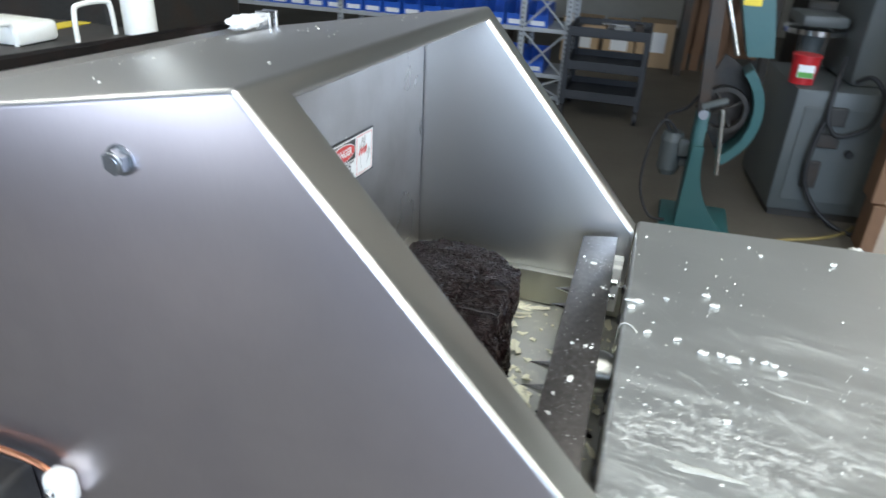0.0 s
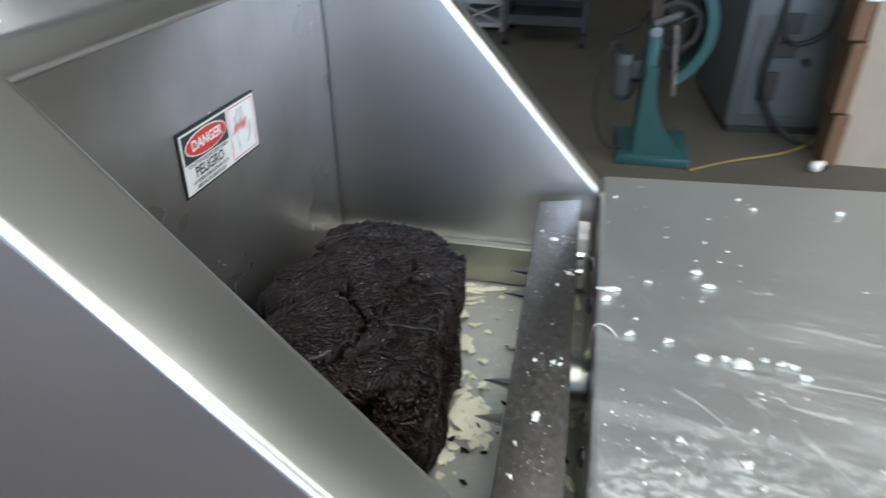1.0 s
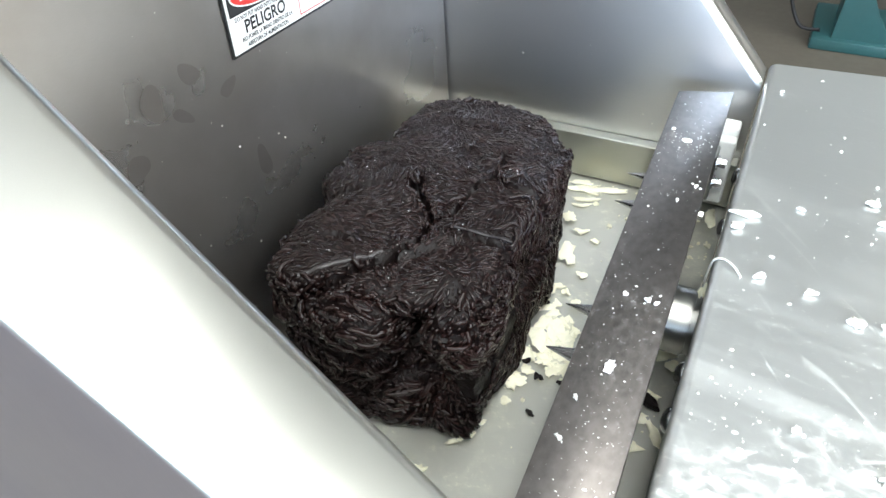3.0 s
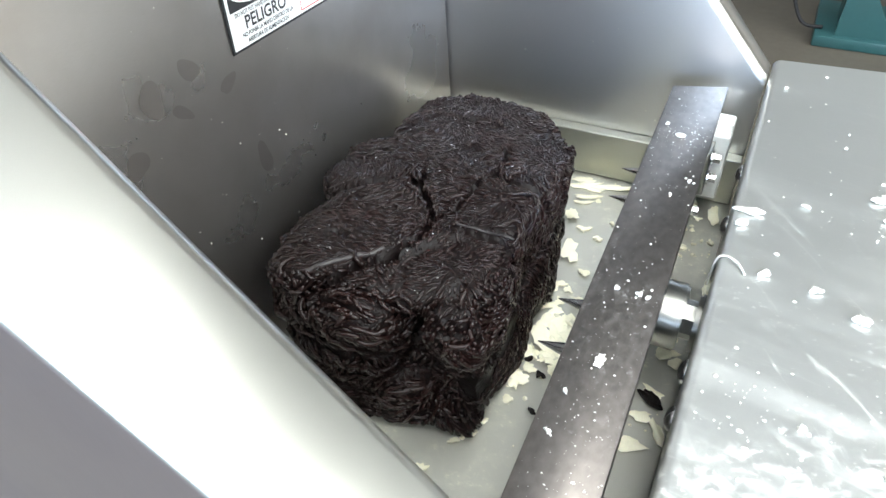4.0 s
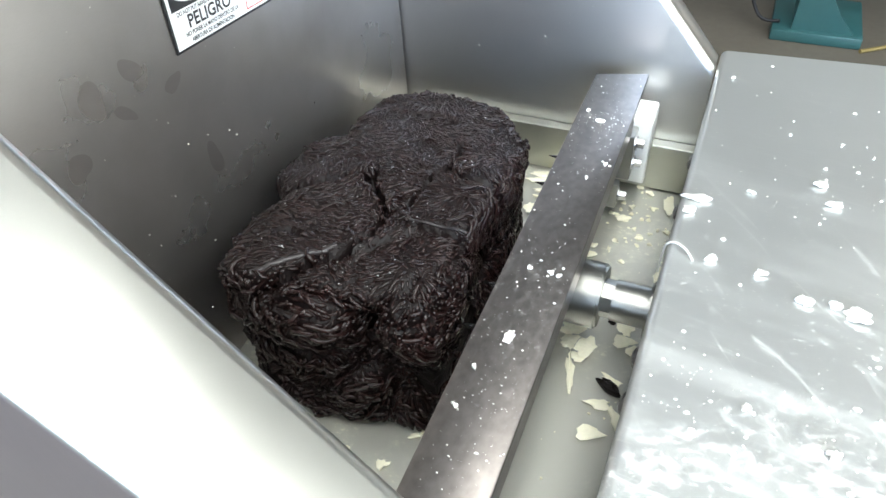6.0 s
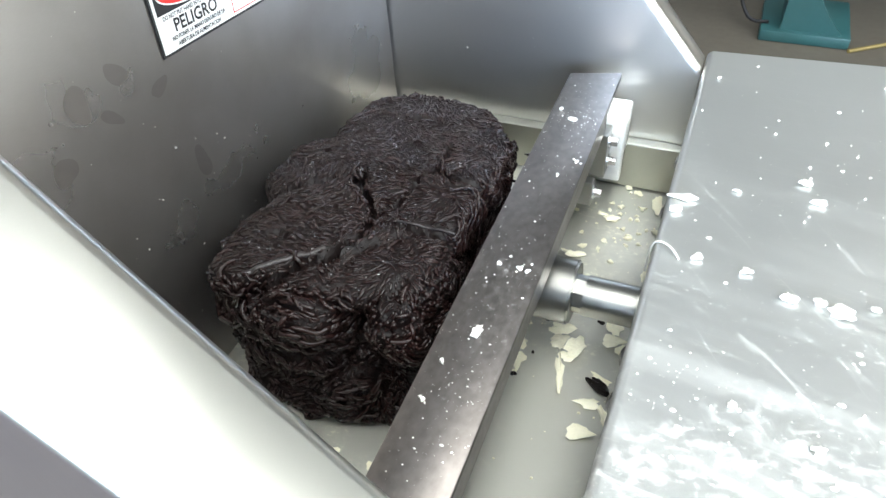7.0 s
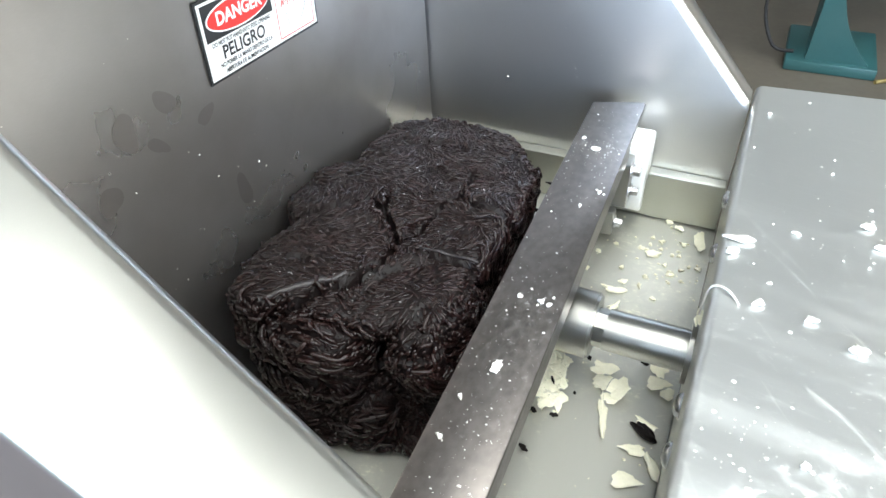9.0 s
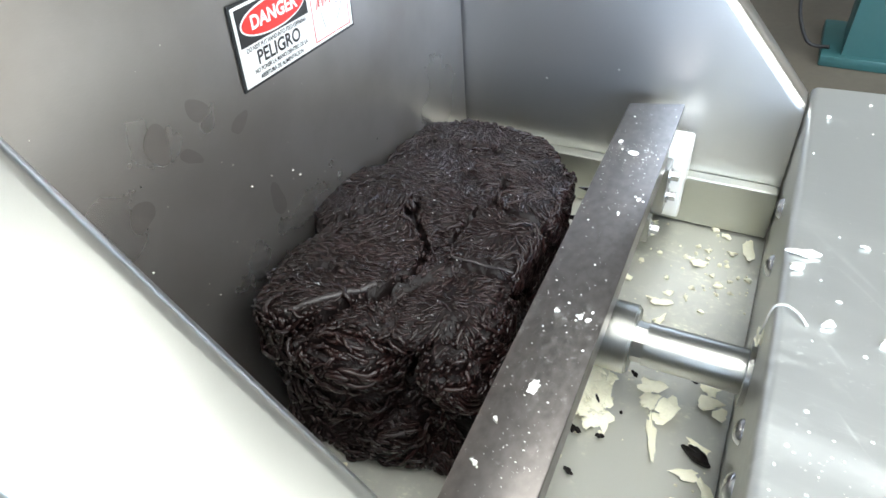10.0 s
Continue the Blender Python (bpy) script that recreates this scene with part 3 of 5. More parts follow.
bar = boxed(0.2775, 0.3278, 0.060, 0.570, 0.9365, 0.944, 0.0012)
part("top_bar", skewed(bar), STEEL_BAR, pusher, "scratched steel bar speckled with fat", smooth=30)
part("front_plate", skewed(boxed(0.2790, 0.2885, 0.064, 0.560, 0.808, 0.9363, 0.001)), STEEL, pusher)
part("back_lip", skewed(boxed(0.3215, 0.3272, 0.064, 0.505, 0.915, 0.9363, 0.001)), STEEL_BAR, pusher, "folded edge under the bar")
for py in (0.245, 0.293, 0.437, 0.484):
    part("spike", tubed((0.2785, py, 0.888), (0.2535, py, 0.888), 0.0062, 0.0004, seg=14), STEEL_BOLT, pusher, smooth=40)
    part("spike_nut", hex_bolt(bmesh.new(), (0.288, py, 0.888), (1, 0, 0), 0.010, 0.007), STEEL_BOLT, pusher)
bm = tubed((0.288, 0.3315, 0.866), (0.348, 0.3315, 0.866), 0.0285, seg=40)
bmesh.ops.bevel(bm, geom=[e for e in bm.edges if len(e.link_faces) == 2 and e.calc_face_angle(0) > 1.2], offset=0.002, segments=2, affect="EDGES")
part("hub", bm, STEEL_TURNED, pusher, "turned steel rod end", smooth=35)
part("wrench_flat", tubed((0.346, 0.3315, 0.866), (0.358, 0.3315, 0.866), 0.0165, seg=8), STEEL_TURNED, pusher)
part("piston_rod", tubed((0.357, 0.3315, 0.866), (0.86, 0.3315, 0.866), 0.0178, seg=40), STEEL_TURNED, pusher, "bright polished piston rod", smooth=35)
for yb, sgn in ((0.560, 1), (0.076, -1)):
    ya = yb - sgn * 0.036
    block = part("slide_block", boxed(0.290, 0.343, min(yb, yb + sgn * 0.021), max(yb, yb + sgn * 0.021), 0.858, 0.912, 0.003), PLASTIC_WHITE, pusher, "white plastic slide block", smooth=40)
    part("slide_lip", boxed(0.305, 0.343, min(yb - sgn * 0.013, yb), max(yb - sgn * 0.013, yb), 0.828, 0.905, 0.002), PLASTIC_WHITE, block)
    bracket = part("bracket", boxed(0.289, 0.330, min(ya, ya + sgn * 0.022), max(ya, ya + sgn * 0.022), 0.846, 0.900, 0.0015), STEEL_TURNED, pusher)
    part("bracket_foot", boxed(0.289, 0.322, min(ya - sgn * 0.012, ya), max(ya - sgn * 0.012, ya), 0.815, 0.846, 0.0015), STEEL_TURNED, bracket)
    for bz in (0.886, 0.862):
        part("bolt", hex_bolt(bmesh.new(), (0.330, ya + sgn * 0.012, bz), (1, 0, 0), 0.0088, 0.008), STEEL_BOLT, bracket)
    part("bolt", hex_bolt(bmesh.new(), (0.322, ya - sgn * 0.006, 0.830), (1, 0, 0), 0.0088, 0.008), STEEL_BOLT, bracket)

# ---- the block of dark meat ----
CX, CY, CZ = 0.127, 0.349, 0.8765
HY, HZ = 0.172, 0.0815
LEFT = ((0.17, 0.050), (0.19, 0.042), (0.215, 0.037), (0.243, 0.036), (0.267, 0.046), (0.285, 0.034), (0.306, 0.024), (0.343, 0.021), (0.375, 0.031), (0.390, 0.041), (0.414, 0.030), (0.45, 0.031), (0.49, 0.023), (0.525, 0.032))
RIGHT = ((0.17, 0.212), (0.24, 0.213), (0.33, 0.213), (0.40, 0.210), (0.446, 0.202), (0.48, 0.180), (0.505, 0.160), (0.525, 0.140))
CRACKS = [((0.096, 0.178), (0.121, 0.212), 0.0028), ((0.121, 0.212), (0.136, 0.228), 0.0032), ((0.136, 0.228), (0.146, 0.245), 0.004), ((0.146, 0.245), (0.146, 0.274), 0.004), ((0.146, 0.274), (0.136, 0.288), 0.004),
          ((0.136, 0.288), (0.117, 0.305), 0.005), ((0.117, 0.305), (0.101, 0.319), 0.0045), ((0.117, 0.305), (0.109, 0.331), 0.004), ((0.146, 0.276), (0.157, 0.292), 0.003), ((0.157, 0.292), (0.159, 0.320), 0.0022),
          ((0.159, 0.320), (0.168, 0.345), 0.0025), ((0.168, 0.345), (0.167, 0.372), 0.003), ((0.167, 0.372), (0.156, 0.394), 0.004), ((0.168, 0.345), (0.190, 0.330), 0.0035), ((0.190, 0.330), (0.222, 0.332), 0.004),
          ((0.078, 0.229), (0.094, 0.231), 0.0035), ((0.040, 0.275), (0.062, 0.286), 0.004), ((0.062, 0.286), (0.101, 0.319), 0.002), ((0.030, 0.340), (0.058, 0.352), 0.003), ((0.050, 0.392), (0.075, 0.400), 0.003), ((0.085, 0.44), (0.125, 0.452), 0.0025)]
SLIT = ((0.164, 0.2715), (0.216, 0.2725), 0.0017)
LOBES = [((0.122, 0.180, 0.929), 0.036, 0.026, 0.010), ((0.207, 0.190, 0.930), 0.030, 0.036, 0.012), ((0.150, 0.178, 0.838), 0.022, 0.020, 0.008), ((0.085, 0.178, 0.862), 0.030, 0.018, 0.006)]
PITS = [((0.167, 0.188, 0.930), 0.0085, 0.040), ((0.166, 0.188, 0.916), 0.0105, 0.040), ((0.163, 0.186, 0.900), 0.010, 0.026), ((0.113, 0.309, 0.957), 0.006, 0.012), ((0.156, 0.394, 0.950), 0.006, 0.012), ((0.040, 0.275, 0.93), 0.012, 0.010), ((0.205, 0.185, 0.850), 0.020, 0.016), ((0.175, 0.182, 0.868), 0.014, 0.014)]


def along(table, y):
    for (y0, x0), (y1, x1) in zip(table, table[1:]):
        if y <= y1:
            return x0 + (x1 - x0) * max(0.0, (y - y0) / (y1 - y0))
    return table[-1][1]


def seg_dist(x, y, a, b):
    ux, uy = b[0] - a[0], b[1] - a[1]
    t = max(0.0, min(1.0, ((x - a[0]) * ux + (y - a[1]) * uy) / (ux * ux + uy * uy)))
    return math.hypot(x - a[0] - t * ux, y - a[1] - t * uy)


def ease(a, b, x):
    t = max(0.0, min(1.0, (x - a) / (b - a)))
    return t * t * (3 - 2 * t)


def hollow(p):
    """Whether a place on the block lies in a crack or a pit, where no strand runs."""
    if p.z > 0.90:
        for a, b, w in CRACKS:
            if abs(p.x - a[0]) < 0.05 and abs(p.y - a[1]) < 0.05 and seg_dist(p.x, p.y, a, b) < w * 0.5:
                return True
        if seg_dist(p.x, p.y, SLIT[0], SLIT[1]) < SLIT[2]:
            return True
    for c, w, depth in PITS:
        if c[1] < 0.19 and p.y < 0.29 and p.z < 0.945 and math.hypot(p.x - c[0], p.z - c[2]) < w * 0.6:
            return True
        if (p - Vector(c)).length < w * 0.55:
            return True
    return False


def meat_shape(d):
    """A point on the block for a direction from its middle: a slumped, cracked, two-layer slab."""
    k = (abs(d.x) ** 20 + abs(d.y) ** 20 + abs(d.z) ** 20) ** (-1 / 20)
    u = d * k
    y = CY + u.y * HY
    p = Vector((CX + (u.x * (CX - along(LEFT, y)) if u.x < 0 else u.x * (along(RIGHT, y) - CX)), y, CZ + u.z * HZ))
    up = (u.z + 1) / 2
    p.z -= up * ((0.038 + 0.010 * ease(0.08, 0.18, p.x)) * max(0.0, (y - 0.33) / 0.19) + 0.007 * ease(0.225, 0.178, y) * ease(0.125, 0.165, p.x) + 0.008 * ease(0.075, 0.04, p.x))
    p.y += 0.016 * ease(0.25, 0.175, y) * ease(0.12, 0.19, p.x)
    n = Vector((u.x ** 7 / 0.095, u.y ** 7 / HY, u.z ** 7 / HZ)).normalized()
    flat = n.z > 0.6
    h = (0.0016 if flat else 0.0075) * noise.fractal(p * 15, 1, 2, 3) + 0.0010 * noise.noise(p * 120)
    if flat:
        # pressed plates with a small step from one to the next
        h += 0.0035 * ease(1.12, 0.98, (abs((p.x - 0.182) / 0.036) ** 4 + abs((p.y - 0.372) / 0.046) ** 4) ** 0.25 + 0.06 * noise.noise(p * 60))
        h += 0.0022 * ease(-0.012, 0.012, noise.noise(p * 19 + Vector((1.7, 0.2, 4.4)))) - 0.0011
    fold = noise.noise(p * 13 + Vector((0.3, 5.1, 2.2)))
    h -= (0.0022 if flat else 0.009) * math.exp(-(fold / (0.03 if flat else 0.05)) ** 2)
    side = 1 - abs(n.z)
    seam = 0.884 - 0.012 * ease(0.05, 0.2, p.x) + 0.010 * noise.noise(p * 16)
    h -= 0.016 * side * math.exp(-((p.z - seam) / 0.005) ** 2)
    if n.z > 0.3:
        wob = 0.0036 * noise.noise(p * 70) + 0.0016 * noise.noise(p * 190)
        for a, b, w in CRACKS:
            if abs(p.x - a[0]) < 0.06 and abs(p.y - a[1]) < 0.06:
                q = seg_dist(p.x + wob, p.y - wob, a, b) / (w * 0.50)
                if q < 3:
                    h -= 0.010 * math.exp(-q ** 3)
        h -= 0.005 * math.exp(-(seg_dist(p.x, p.y, SLIT[0], SLIT[1]) / SLIT[2]) ** 2)
        below = ((p.x - 0.073) * 0.062 - (p.y - 0.166) * 0.063) / 0.0884 + wob
        h -= 0.0055 * ease(-0.001, 0.0045, below) * ease(0.285, 0.270, p.y)
    if n.y < -0.3:
        h -= 0.010 * ease(0.900, 0.880, p.z) * ease(0.80, 0.83, p.z)
        for c, wx, wz, out in LOBES:
            q = ((p.x - c[0]) / wx) ** 2 + ((p.z - c[2]) / wz) ** 2
            h += out * (math.sqrt(1 - q) if q < 1 else 0.0) - 0.006 * math.exp(-((math.sqrt(q) - 1.05) / 0.10) ** 2)
    for c, w, depth in PITS:
        q = math.hypot(p.x - c[0], p.z - c[2]) / w if c[1] < 0.19 and n.y < -0.3 else (p - Vector(c)).length / w
        if q < 2.5:
            h -= depth * math.exp(-q * q)
    return p + n * h


def meat_block():
    from mathutils.bvhtree import BVHTree
    bm = bmesh.new()
    bmesh.ops.create_icosphere(bm, subdivisions=7, radius=1)
    for v in bm.verts:
        v.co = meat_shape(v.co.normalized())
        v.co.z = max(v.co.z, CH + 0.001)
    bm.normal_update()
    tree = BVHTree.FromBMesh(bm)
    rnd = random.Random(5)
    verts, faces = [], []
    bm.faces.ensure_lookup_table()
    areas = np.cumsum([f.calc_area() if f.normal.z > -0.6 and f.calc_center_median().x > -0.2 else 0.0 for f in bm.faces])
    taken = collections.defaultdict(list)
    CELL = 0.0034

    def crowded(p, gap, me):
        ix, iy, iz = int(p.x // CELL), int(p.y // CELL), int(p.z // CELL)
        for i in (ix - 1, ix, ix + 1):
            for j in (iy - 1, iy, iy + 1):
                for k in (iz - 1, iz, iz + 1):
                    for q, who in taken.get((i, j, k), ()):
                        if who != me and (q - p).length < gap:
                            return True
        return False

    def grain(p, nrm):
        """The way the strands run at a place on the block."""
        flow = noise.noise_vector(p * 13 + Vector((7, 3, 1))) + 0.30 * noise.noise_vector(p * 48)
        if p.y < 0.255 and nrm.z < 0.75:
            for c, wx, wz, out in LOBES[:2]:
                d = Vector(((p.x - c[0]) / wx, 0, (p.z - c[2]) / wz))
                if d.length < 1.3:
                    flow += 1.5 * nrm.cross(d) + Vector((0, 0, -0.5))
        elif p.x > 0.145 and p.y < 0.25:
            flow = flow * 0.8 + Vector((0.5 * (p.x - 0.175) / 0.04, -0.5, -0.8))
        elif p.x < 0.125 and p.y < 0.26 and nrm.z > 0.7:
            flow = flow * 0.6 + Vector((0.45, 0.25, 0))
        elif nrm.x > 0.6:
            flow = flow * 0.8 + Vector((0, 0.15, 0.45))
        flow = flow - nrm * flow.dot(nrm)
        return flow.normalized() if flow.length > 1e-4 else nrm.orthogonal().normalized()

    def strand(start, normal, r, gap, lift, steps, step, flat, away, me):
        p, nrm, way, path = start, normal, None, []
        for k in range(steps):
            if hollow(p) or (gap and crowded(p, gap, me)):
                break
            flow = Matrix.Rotation(away, 3, nrm) @ grain(p, nrm)
            if way is not None and flow.dot(way) < 0:
                flow.negate()
            way = flow if way is None else (way * 0.45 + flow * 0.55).normalized()
            path.append((p + nrm * lift, nrm, way))
            p, nrm = tree.find_nearest(p + way * step)[:2]
        if len(path) < 2:
            return
        seg = 6
        base, last = len(verts), len(path) - 1
        for k, (c, nn, w) in enumerate(path):
            taken[(int(c.x // CELL), int(c.y // CELL), int(c.z // CELL))].append((c, me))
            side = w.cross(nn).normalized()
            rr = r * (0.5 if k in (0, last) else 1.0 + 0.12 * math.sin(k * 1.9 + me))
            for j in range(seg):
                a = 2 * math.pi * j / seg
                verts.append(c + side * (math.cos(a) * rr) + nn * (math.sin(a) * rr * (0.65 if flat else 1.0)))
        for k in range(last):
            o, o2 = base + k * seg, base + (k + 1) * seg
            for j in range(seg):
                faces.append((o + j, o + (j + 1) % seg, o2 + (j + 1) % seg, o2 + j))
        faces.append(tuple(range(base + seg - 1, base - 1, -1)))
        faces.append(tuple(base + last * seg + j for j in range(seg)))

    picks = np.searchsorted(areas, np.array([rnd.random() for _ in range(120000)]) * areas[-1])
    for me, fi in enumerate(picks):
        f = bm.faces[min(int(fi), len(bm.faces) - 1)]
        p, nrm = f.calc_center_median(), f.normal.copy()
        flat = nrm.z > 0.7
        loose = p.y < 0.25 and not flat
        r = rnd.uniform(0.85, 1.12) * (0.00082 if flat else 0.00178 if loose else 0.00125)
        if flat and p.y < 0.225 and p.x > 0.135:
            r *= 1.25
        if me < 114000:
            strand(p, nrm, r, r * 1.2, r * rnd.uniform(-0.35, 0.1) if flat else r * rnd.uniform(0.0, 0.6), rnd.randint(3, 7) if flat else rnd.randint(4, 13), 0.0026, flat, rnd.gauss(0, 0.28 if flat else 0.10), me)
        elif rnd.random() < (0.04 if flat else 0.40):
            # the odd strand lying loose across the others
            strand(p, nrm, r, 0.0, r * (rnd.uniform(0.2, 0.7) if flat else rnd.uniform(0.8, 1.8)), rnd.randint(3, 8), 0.0030, False, rnd.gauss(0, 0.7), me)
    mesh = bpy.data.meshes.new("ground_meat")
    mesh.from_pydata(verts, [], faces)
    mesh.materials.append(STRAND)
    mesh.polygons.foreach_set("use_smooth", [True] * len(mesh.polygons))
    block = thing("frozen_meat_block", "dark brown pressed block of ground meat strands", "meat block", (0, 0, 0))
    cut = []
    for k in range(9):
        t = k / 8
        hit, hn, _, _ = tree.find_nearest(Vector((0.165 + 0.050 * t, 0.2745 + 0.001 * t, 0.957)))
        cut.append(hit + hn * 0.0012)
    rim = []
    for k in range(15):
        t = 0.18 + 0.74 * k / 14
        hit, hn, _, _ = tree.find_nearest(Vector((0.0705 + 0.063 * t, 0.1705 + 0.062 * t, 0.957)))
        rim.append(hit + hn * (-0.0004 - 0.0016 * abs(t - 0.55)))
    # Pale specks stand in for highlights glinting on the block's top.
    sparks = []
    while len(sparks) < 120:
        hit, hn, _, _ = tree.ray_cast(Vector((rnd.uniform(0.04, 0.21), rnd.uniform(0.19, 0.50), 1.2)), Vector((0, 0, -1)))
        if hit and hn.z > 0.7 and noise.noise(hit * 22) > -0.1:
            sparks.append((hit + hn * 0.0009, rnd.uniform(0.0002, 0.00042), rnd.uniform(0, 3.1)))
    ice = bmesh.new()
    for c, r, turn in sparks:
        bmesh.ops.create_cone(ice, segments=5, radius1=r, radius2=r * 0.5, depth=r, matrix=Matrix.Translation(c) @ Matrix.Rotation(turn, 4, "Z") @ Matrix.Diagonal((2.6, 0.7, 1, 1)), cap_ends=True)
    tagged(part("ice_glints", ice, ICE_GLINT, block), "tiny pale specks drawn as ice glints", kind="stuff")
    for v in bm.verts:
        v.co -= v.normal * (0.0005 if v.normal.z > 0.7 else 0.0017)
    # The darkened slab shows as painted shade between strands.
    part("slab", bm, MEAT, block, smooth=70)
    part("smooth_rim", cord(bmesh.new(), rim, 0.0023, 8), FROST_HIGHLIGHT, block, "smooth greyish cut rim", smooth=60)
    # A pale cord paints the bright line beside the slit.
    part("slit_highlight", cord(bmesh.new(), cut, 0.0008, 6), FROST_HIGHLIGHT, block, "pale line drawn as highlight along the slit", smooth=60)
    ground = new("ground_meat", mesh)
    ground.parent = block
    tagged(ground, "dark ground meat strands pressed together", kind="stuff")
    return block


meat = meat_block()

# ---- fat shavings and crumbs ----


def chip_mesh(name, rx, ry, thick, curl, seed, mat, n=16):
    """A thin, ragged, slightly curled shaving."""
    rnd = random.Random(seed)
    bm = bmesh.new()
    w2, w3, w5 = rnd.uniform(0.0, 0.12), rnd.uniform(0.05, 0.20), rnd.uniform(0.0, 0.12)
    f2, f3, f5 = rnd.uniform(0, 6.3), rnd.uniform(0, 6.3), rnd.uniform(0, 6.3)
    edge = [0.88 + w2 * math.sin(4 * math.pi * k / n + f2) + w3 * math.sin(6 * math.pi * k / n + f3) + w5 * math.sin(10 * math.pi * k / n + f5) + rnd.uniform(-0.26, 0.22) for k in range(n)]
    def lay(z, s):
        out = []
        for k in range(n):
            a = 2 * math.pi * k / n
            x, y = rx * edge[k] * s * math.cos(a), ry * edge[k] * s * math.sin(a)
            out.append(bm.verts.new((x, y, z + curl * (x / rx) ** 2 * rx + (0.12 * ry * math.sin(a * 2 + seed) if thick > 0.001 else 0))))
        return out
    low, mid, top = lay(0.0, 0.95), lay(thick * 0.5, 1.0), lay(thick, 0.82)
    for p, q in ((low, mid), (mid, top)):
        for k in range(n):
            bm.faces.new((p[k], p[(k + 1) % n], q[(k + 1) % n], q[k]))
    c = bm.verts.new((0, 0, thick * 1.15))
    for k in range(n):
        bm.faces.new((top[k], top[(k + 1) % n], c))
    bm.faces.new(low[::-1])
    z0 = min(v.co.z for v in bm.verts)
    for v in bm.verts:
        v.co.z -= z0
    bmesh.ops.recalc_face_normals(bm, faces=bm.faces[:])
    mesh = bpy.data.meshes.new(name)
    bm.to_mesh(mesh)
    bm.free()
    mesh.materials.append(mat)
    mesh.polygons.foreach_set("use_smooth", [True] * len(mesh.polygons))
    mesh.set_sharp_from_angle(angle=radians(50))
    return mesh


def chip(name, label, category, group, x, y, z, rx, ry, seed, mat=FAT, thick=0.0022, curl=0.12, turn=None):
    rnd = random.Random(seed * 7 + 1)
    ob = new(name, chip_mesh(name, rx, ry, thick, curl, seed, mat))
    ob.matrix_world = pose(x, y, z, rnd.uniform(-3, 3), rnd.uniform(-3, 3), rnd.uniform(0, 360) if turn is None else turn)
    return tagged(ob, label, category, group)


FLAT_FAT = "pale yellow fat shaving on the chamber floor"
SMALL_FLAKES = [(0.301, 0.583, 5, 5), (0.313, 0.575, 6, 5), (0.299, 0.544, 4, 4), (0.289, 0.548, 3, 3), (0.301, 0.531, 3, 3), (0.322, 0.548, 5, 4), (0.239, 0.505, 4, 3), (0.254, 0.524, 3, 3), (0.233, 0.474, 5, 4), (0.268, 0.488, 3, 3),
                (0.317, 0.494, 6, 3), (0.309, 0.507, 3, 3), (0.326, 0.505, 3, 2), (0.333, 0.513, 3, 2), (0.343, 0.513, 4, 4), (0.274, 0.467, 5, 4), (0.307, 0.453, 4, 3), (0.291, 0.467, 6, 2)]
STRIPS = [(0.337, 0.560, 21, 7, 100), (0.294, 0.521, 11, 6, 5), (0.269, 0.452, 14, 6, 10), (0.274, 0.428, 10, 4, 60), (0.331, 0.419, 6, 3, 15), (0.297, 0.296, 24, 5, 105), (0.219, 0.566, 30, 6, 14), (0.186, 0.570, 14, 6, 17),
          (0.200, 0.540, 16, 4, 12), (0.198, 0.528, 13, 3, 24), (0.213, 0.485, 10, 4, 18), (0.191, 0.560, 20, 6, 30), (0.201, 0.556, 16, 4, -5), (0.215, 0.394, 11, 5, 40), (0.345, 0.263, 13, 5, 120)]
SHEETS = [(0.240, 0.328, 11, 21, 15), (0.251, 0.343, 6, 7, 20), (0.257, 0.298, 9, 13, 30), (0.247, 0.292, 8, 9, 0), (0.235, 0.303, 7, 7, 50), (0.283, 0.347, 13, 9, 10), (0.287, 0.331, 11, 9, 40), (0.302, 0.329, 10, 15, -20),
          (0.299, 0.318, 9, 7, 30), (0.332, 0.364, 8, 11, 10), (0.333, 0.347, 14, 8, 15), (0.342, 0.338, 9, 7, 50), (0.332, 0.302, 11, 6, -15), (0.328, 0.274, 12, 6, 15), (0.328, 0.243, 12, 9, 20)]
NEAR_SHEETS = [(0.194, 0.501, 8, 11, 10), (0.211, 0.443, 11, 18, 15), (0.230, 0.475, 5, 4, 0), (0.234, 0.419, 6, 5, 0), (0.210, 0.385, 8, 14, 10), (0.212, 0.362, 11, 9, 20), (0.227, 0.390, 5, 5, 0), (0.239, 0.342, 15, 14, 20), (0.222, 0.321, 11, 16, 10),
               (0.235, 0.309, 14, 11, 50), (0.249, 0.322, 10, 15, 25), (0.244, 0.302, 11, 10, 80), (0.222, 0.268, 9, 8, 20), (0.219, 0.301, 9, 9, 60), (0.221, 0.342, 9, 10, 0), (0.224, 0.357, 8, 7, 30), (0.225, 0.283, 7, 6, 0), (0.250, 0.293, 7, 5, 20)]
FRONT_BITS = [(0.202, 0.201, 8, 7, 20), (0.195, 0.189, 6, 3, 30), (0.146, 0.157, 5, 3, 20), (0.181, 0.156, 6, 5, 60), (0.075, 0.172, 7, 5, 20), (0.210, 0.216, 5, 3, 30), (0.219, 0.262, 5, 7, 20), (0.220, 0.246, 6, 5, 0)]
for i, (cx, cy, a, b) in enumerate(SMALL_FLAKES):
    chip("fat_shaving", FLAT_FAT, "fat shaving", "fat shavings", cx, cy, CH + 0.0006, a / 1000, b / 1000, i + 3, thick=0.0016, curl=0.08)
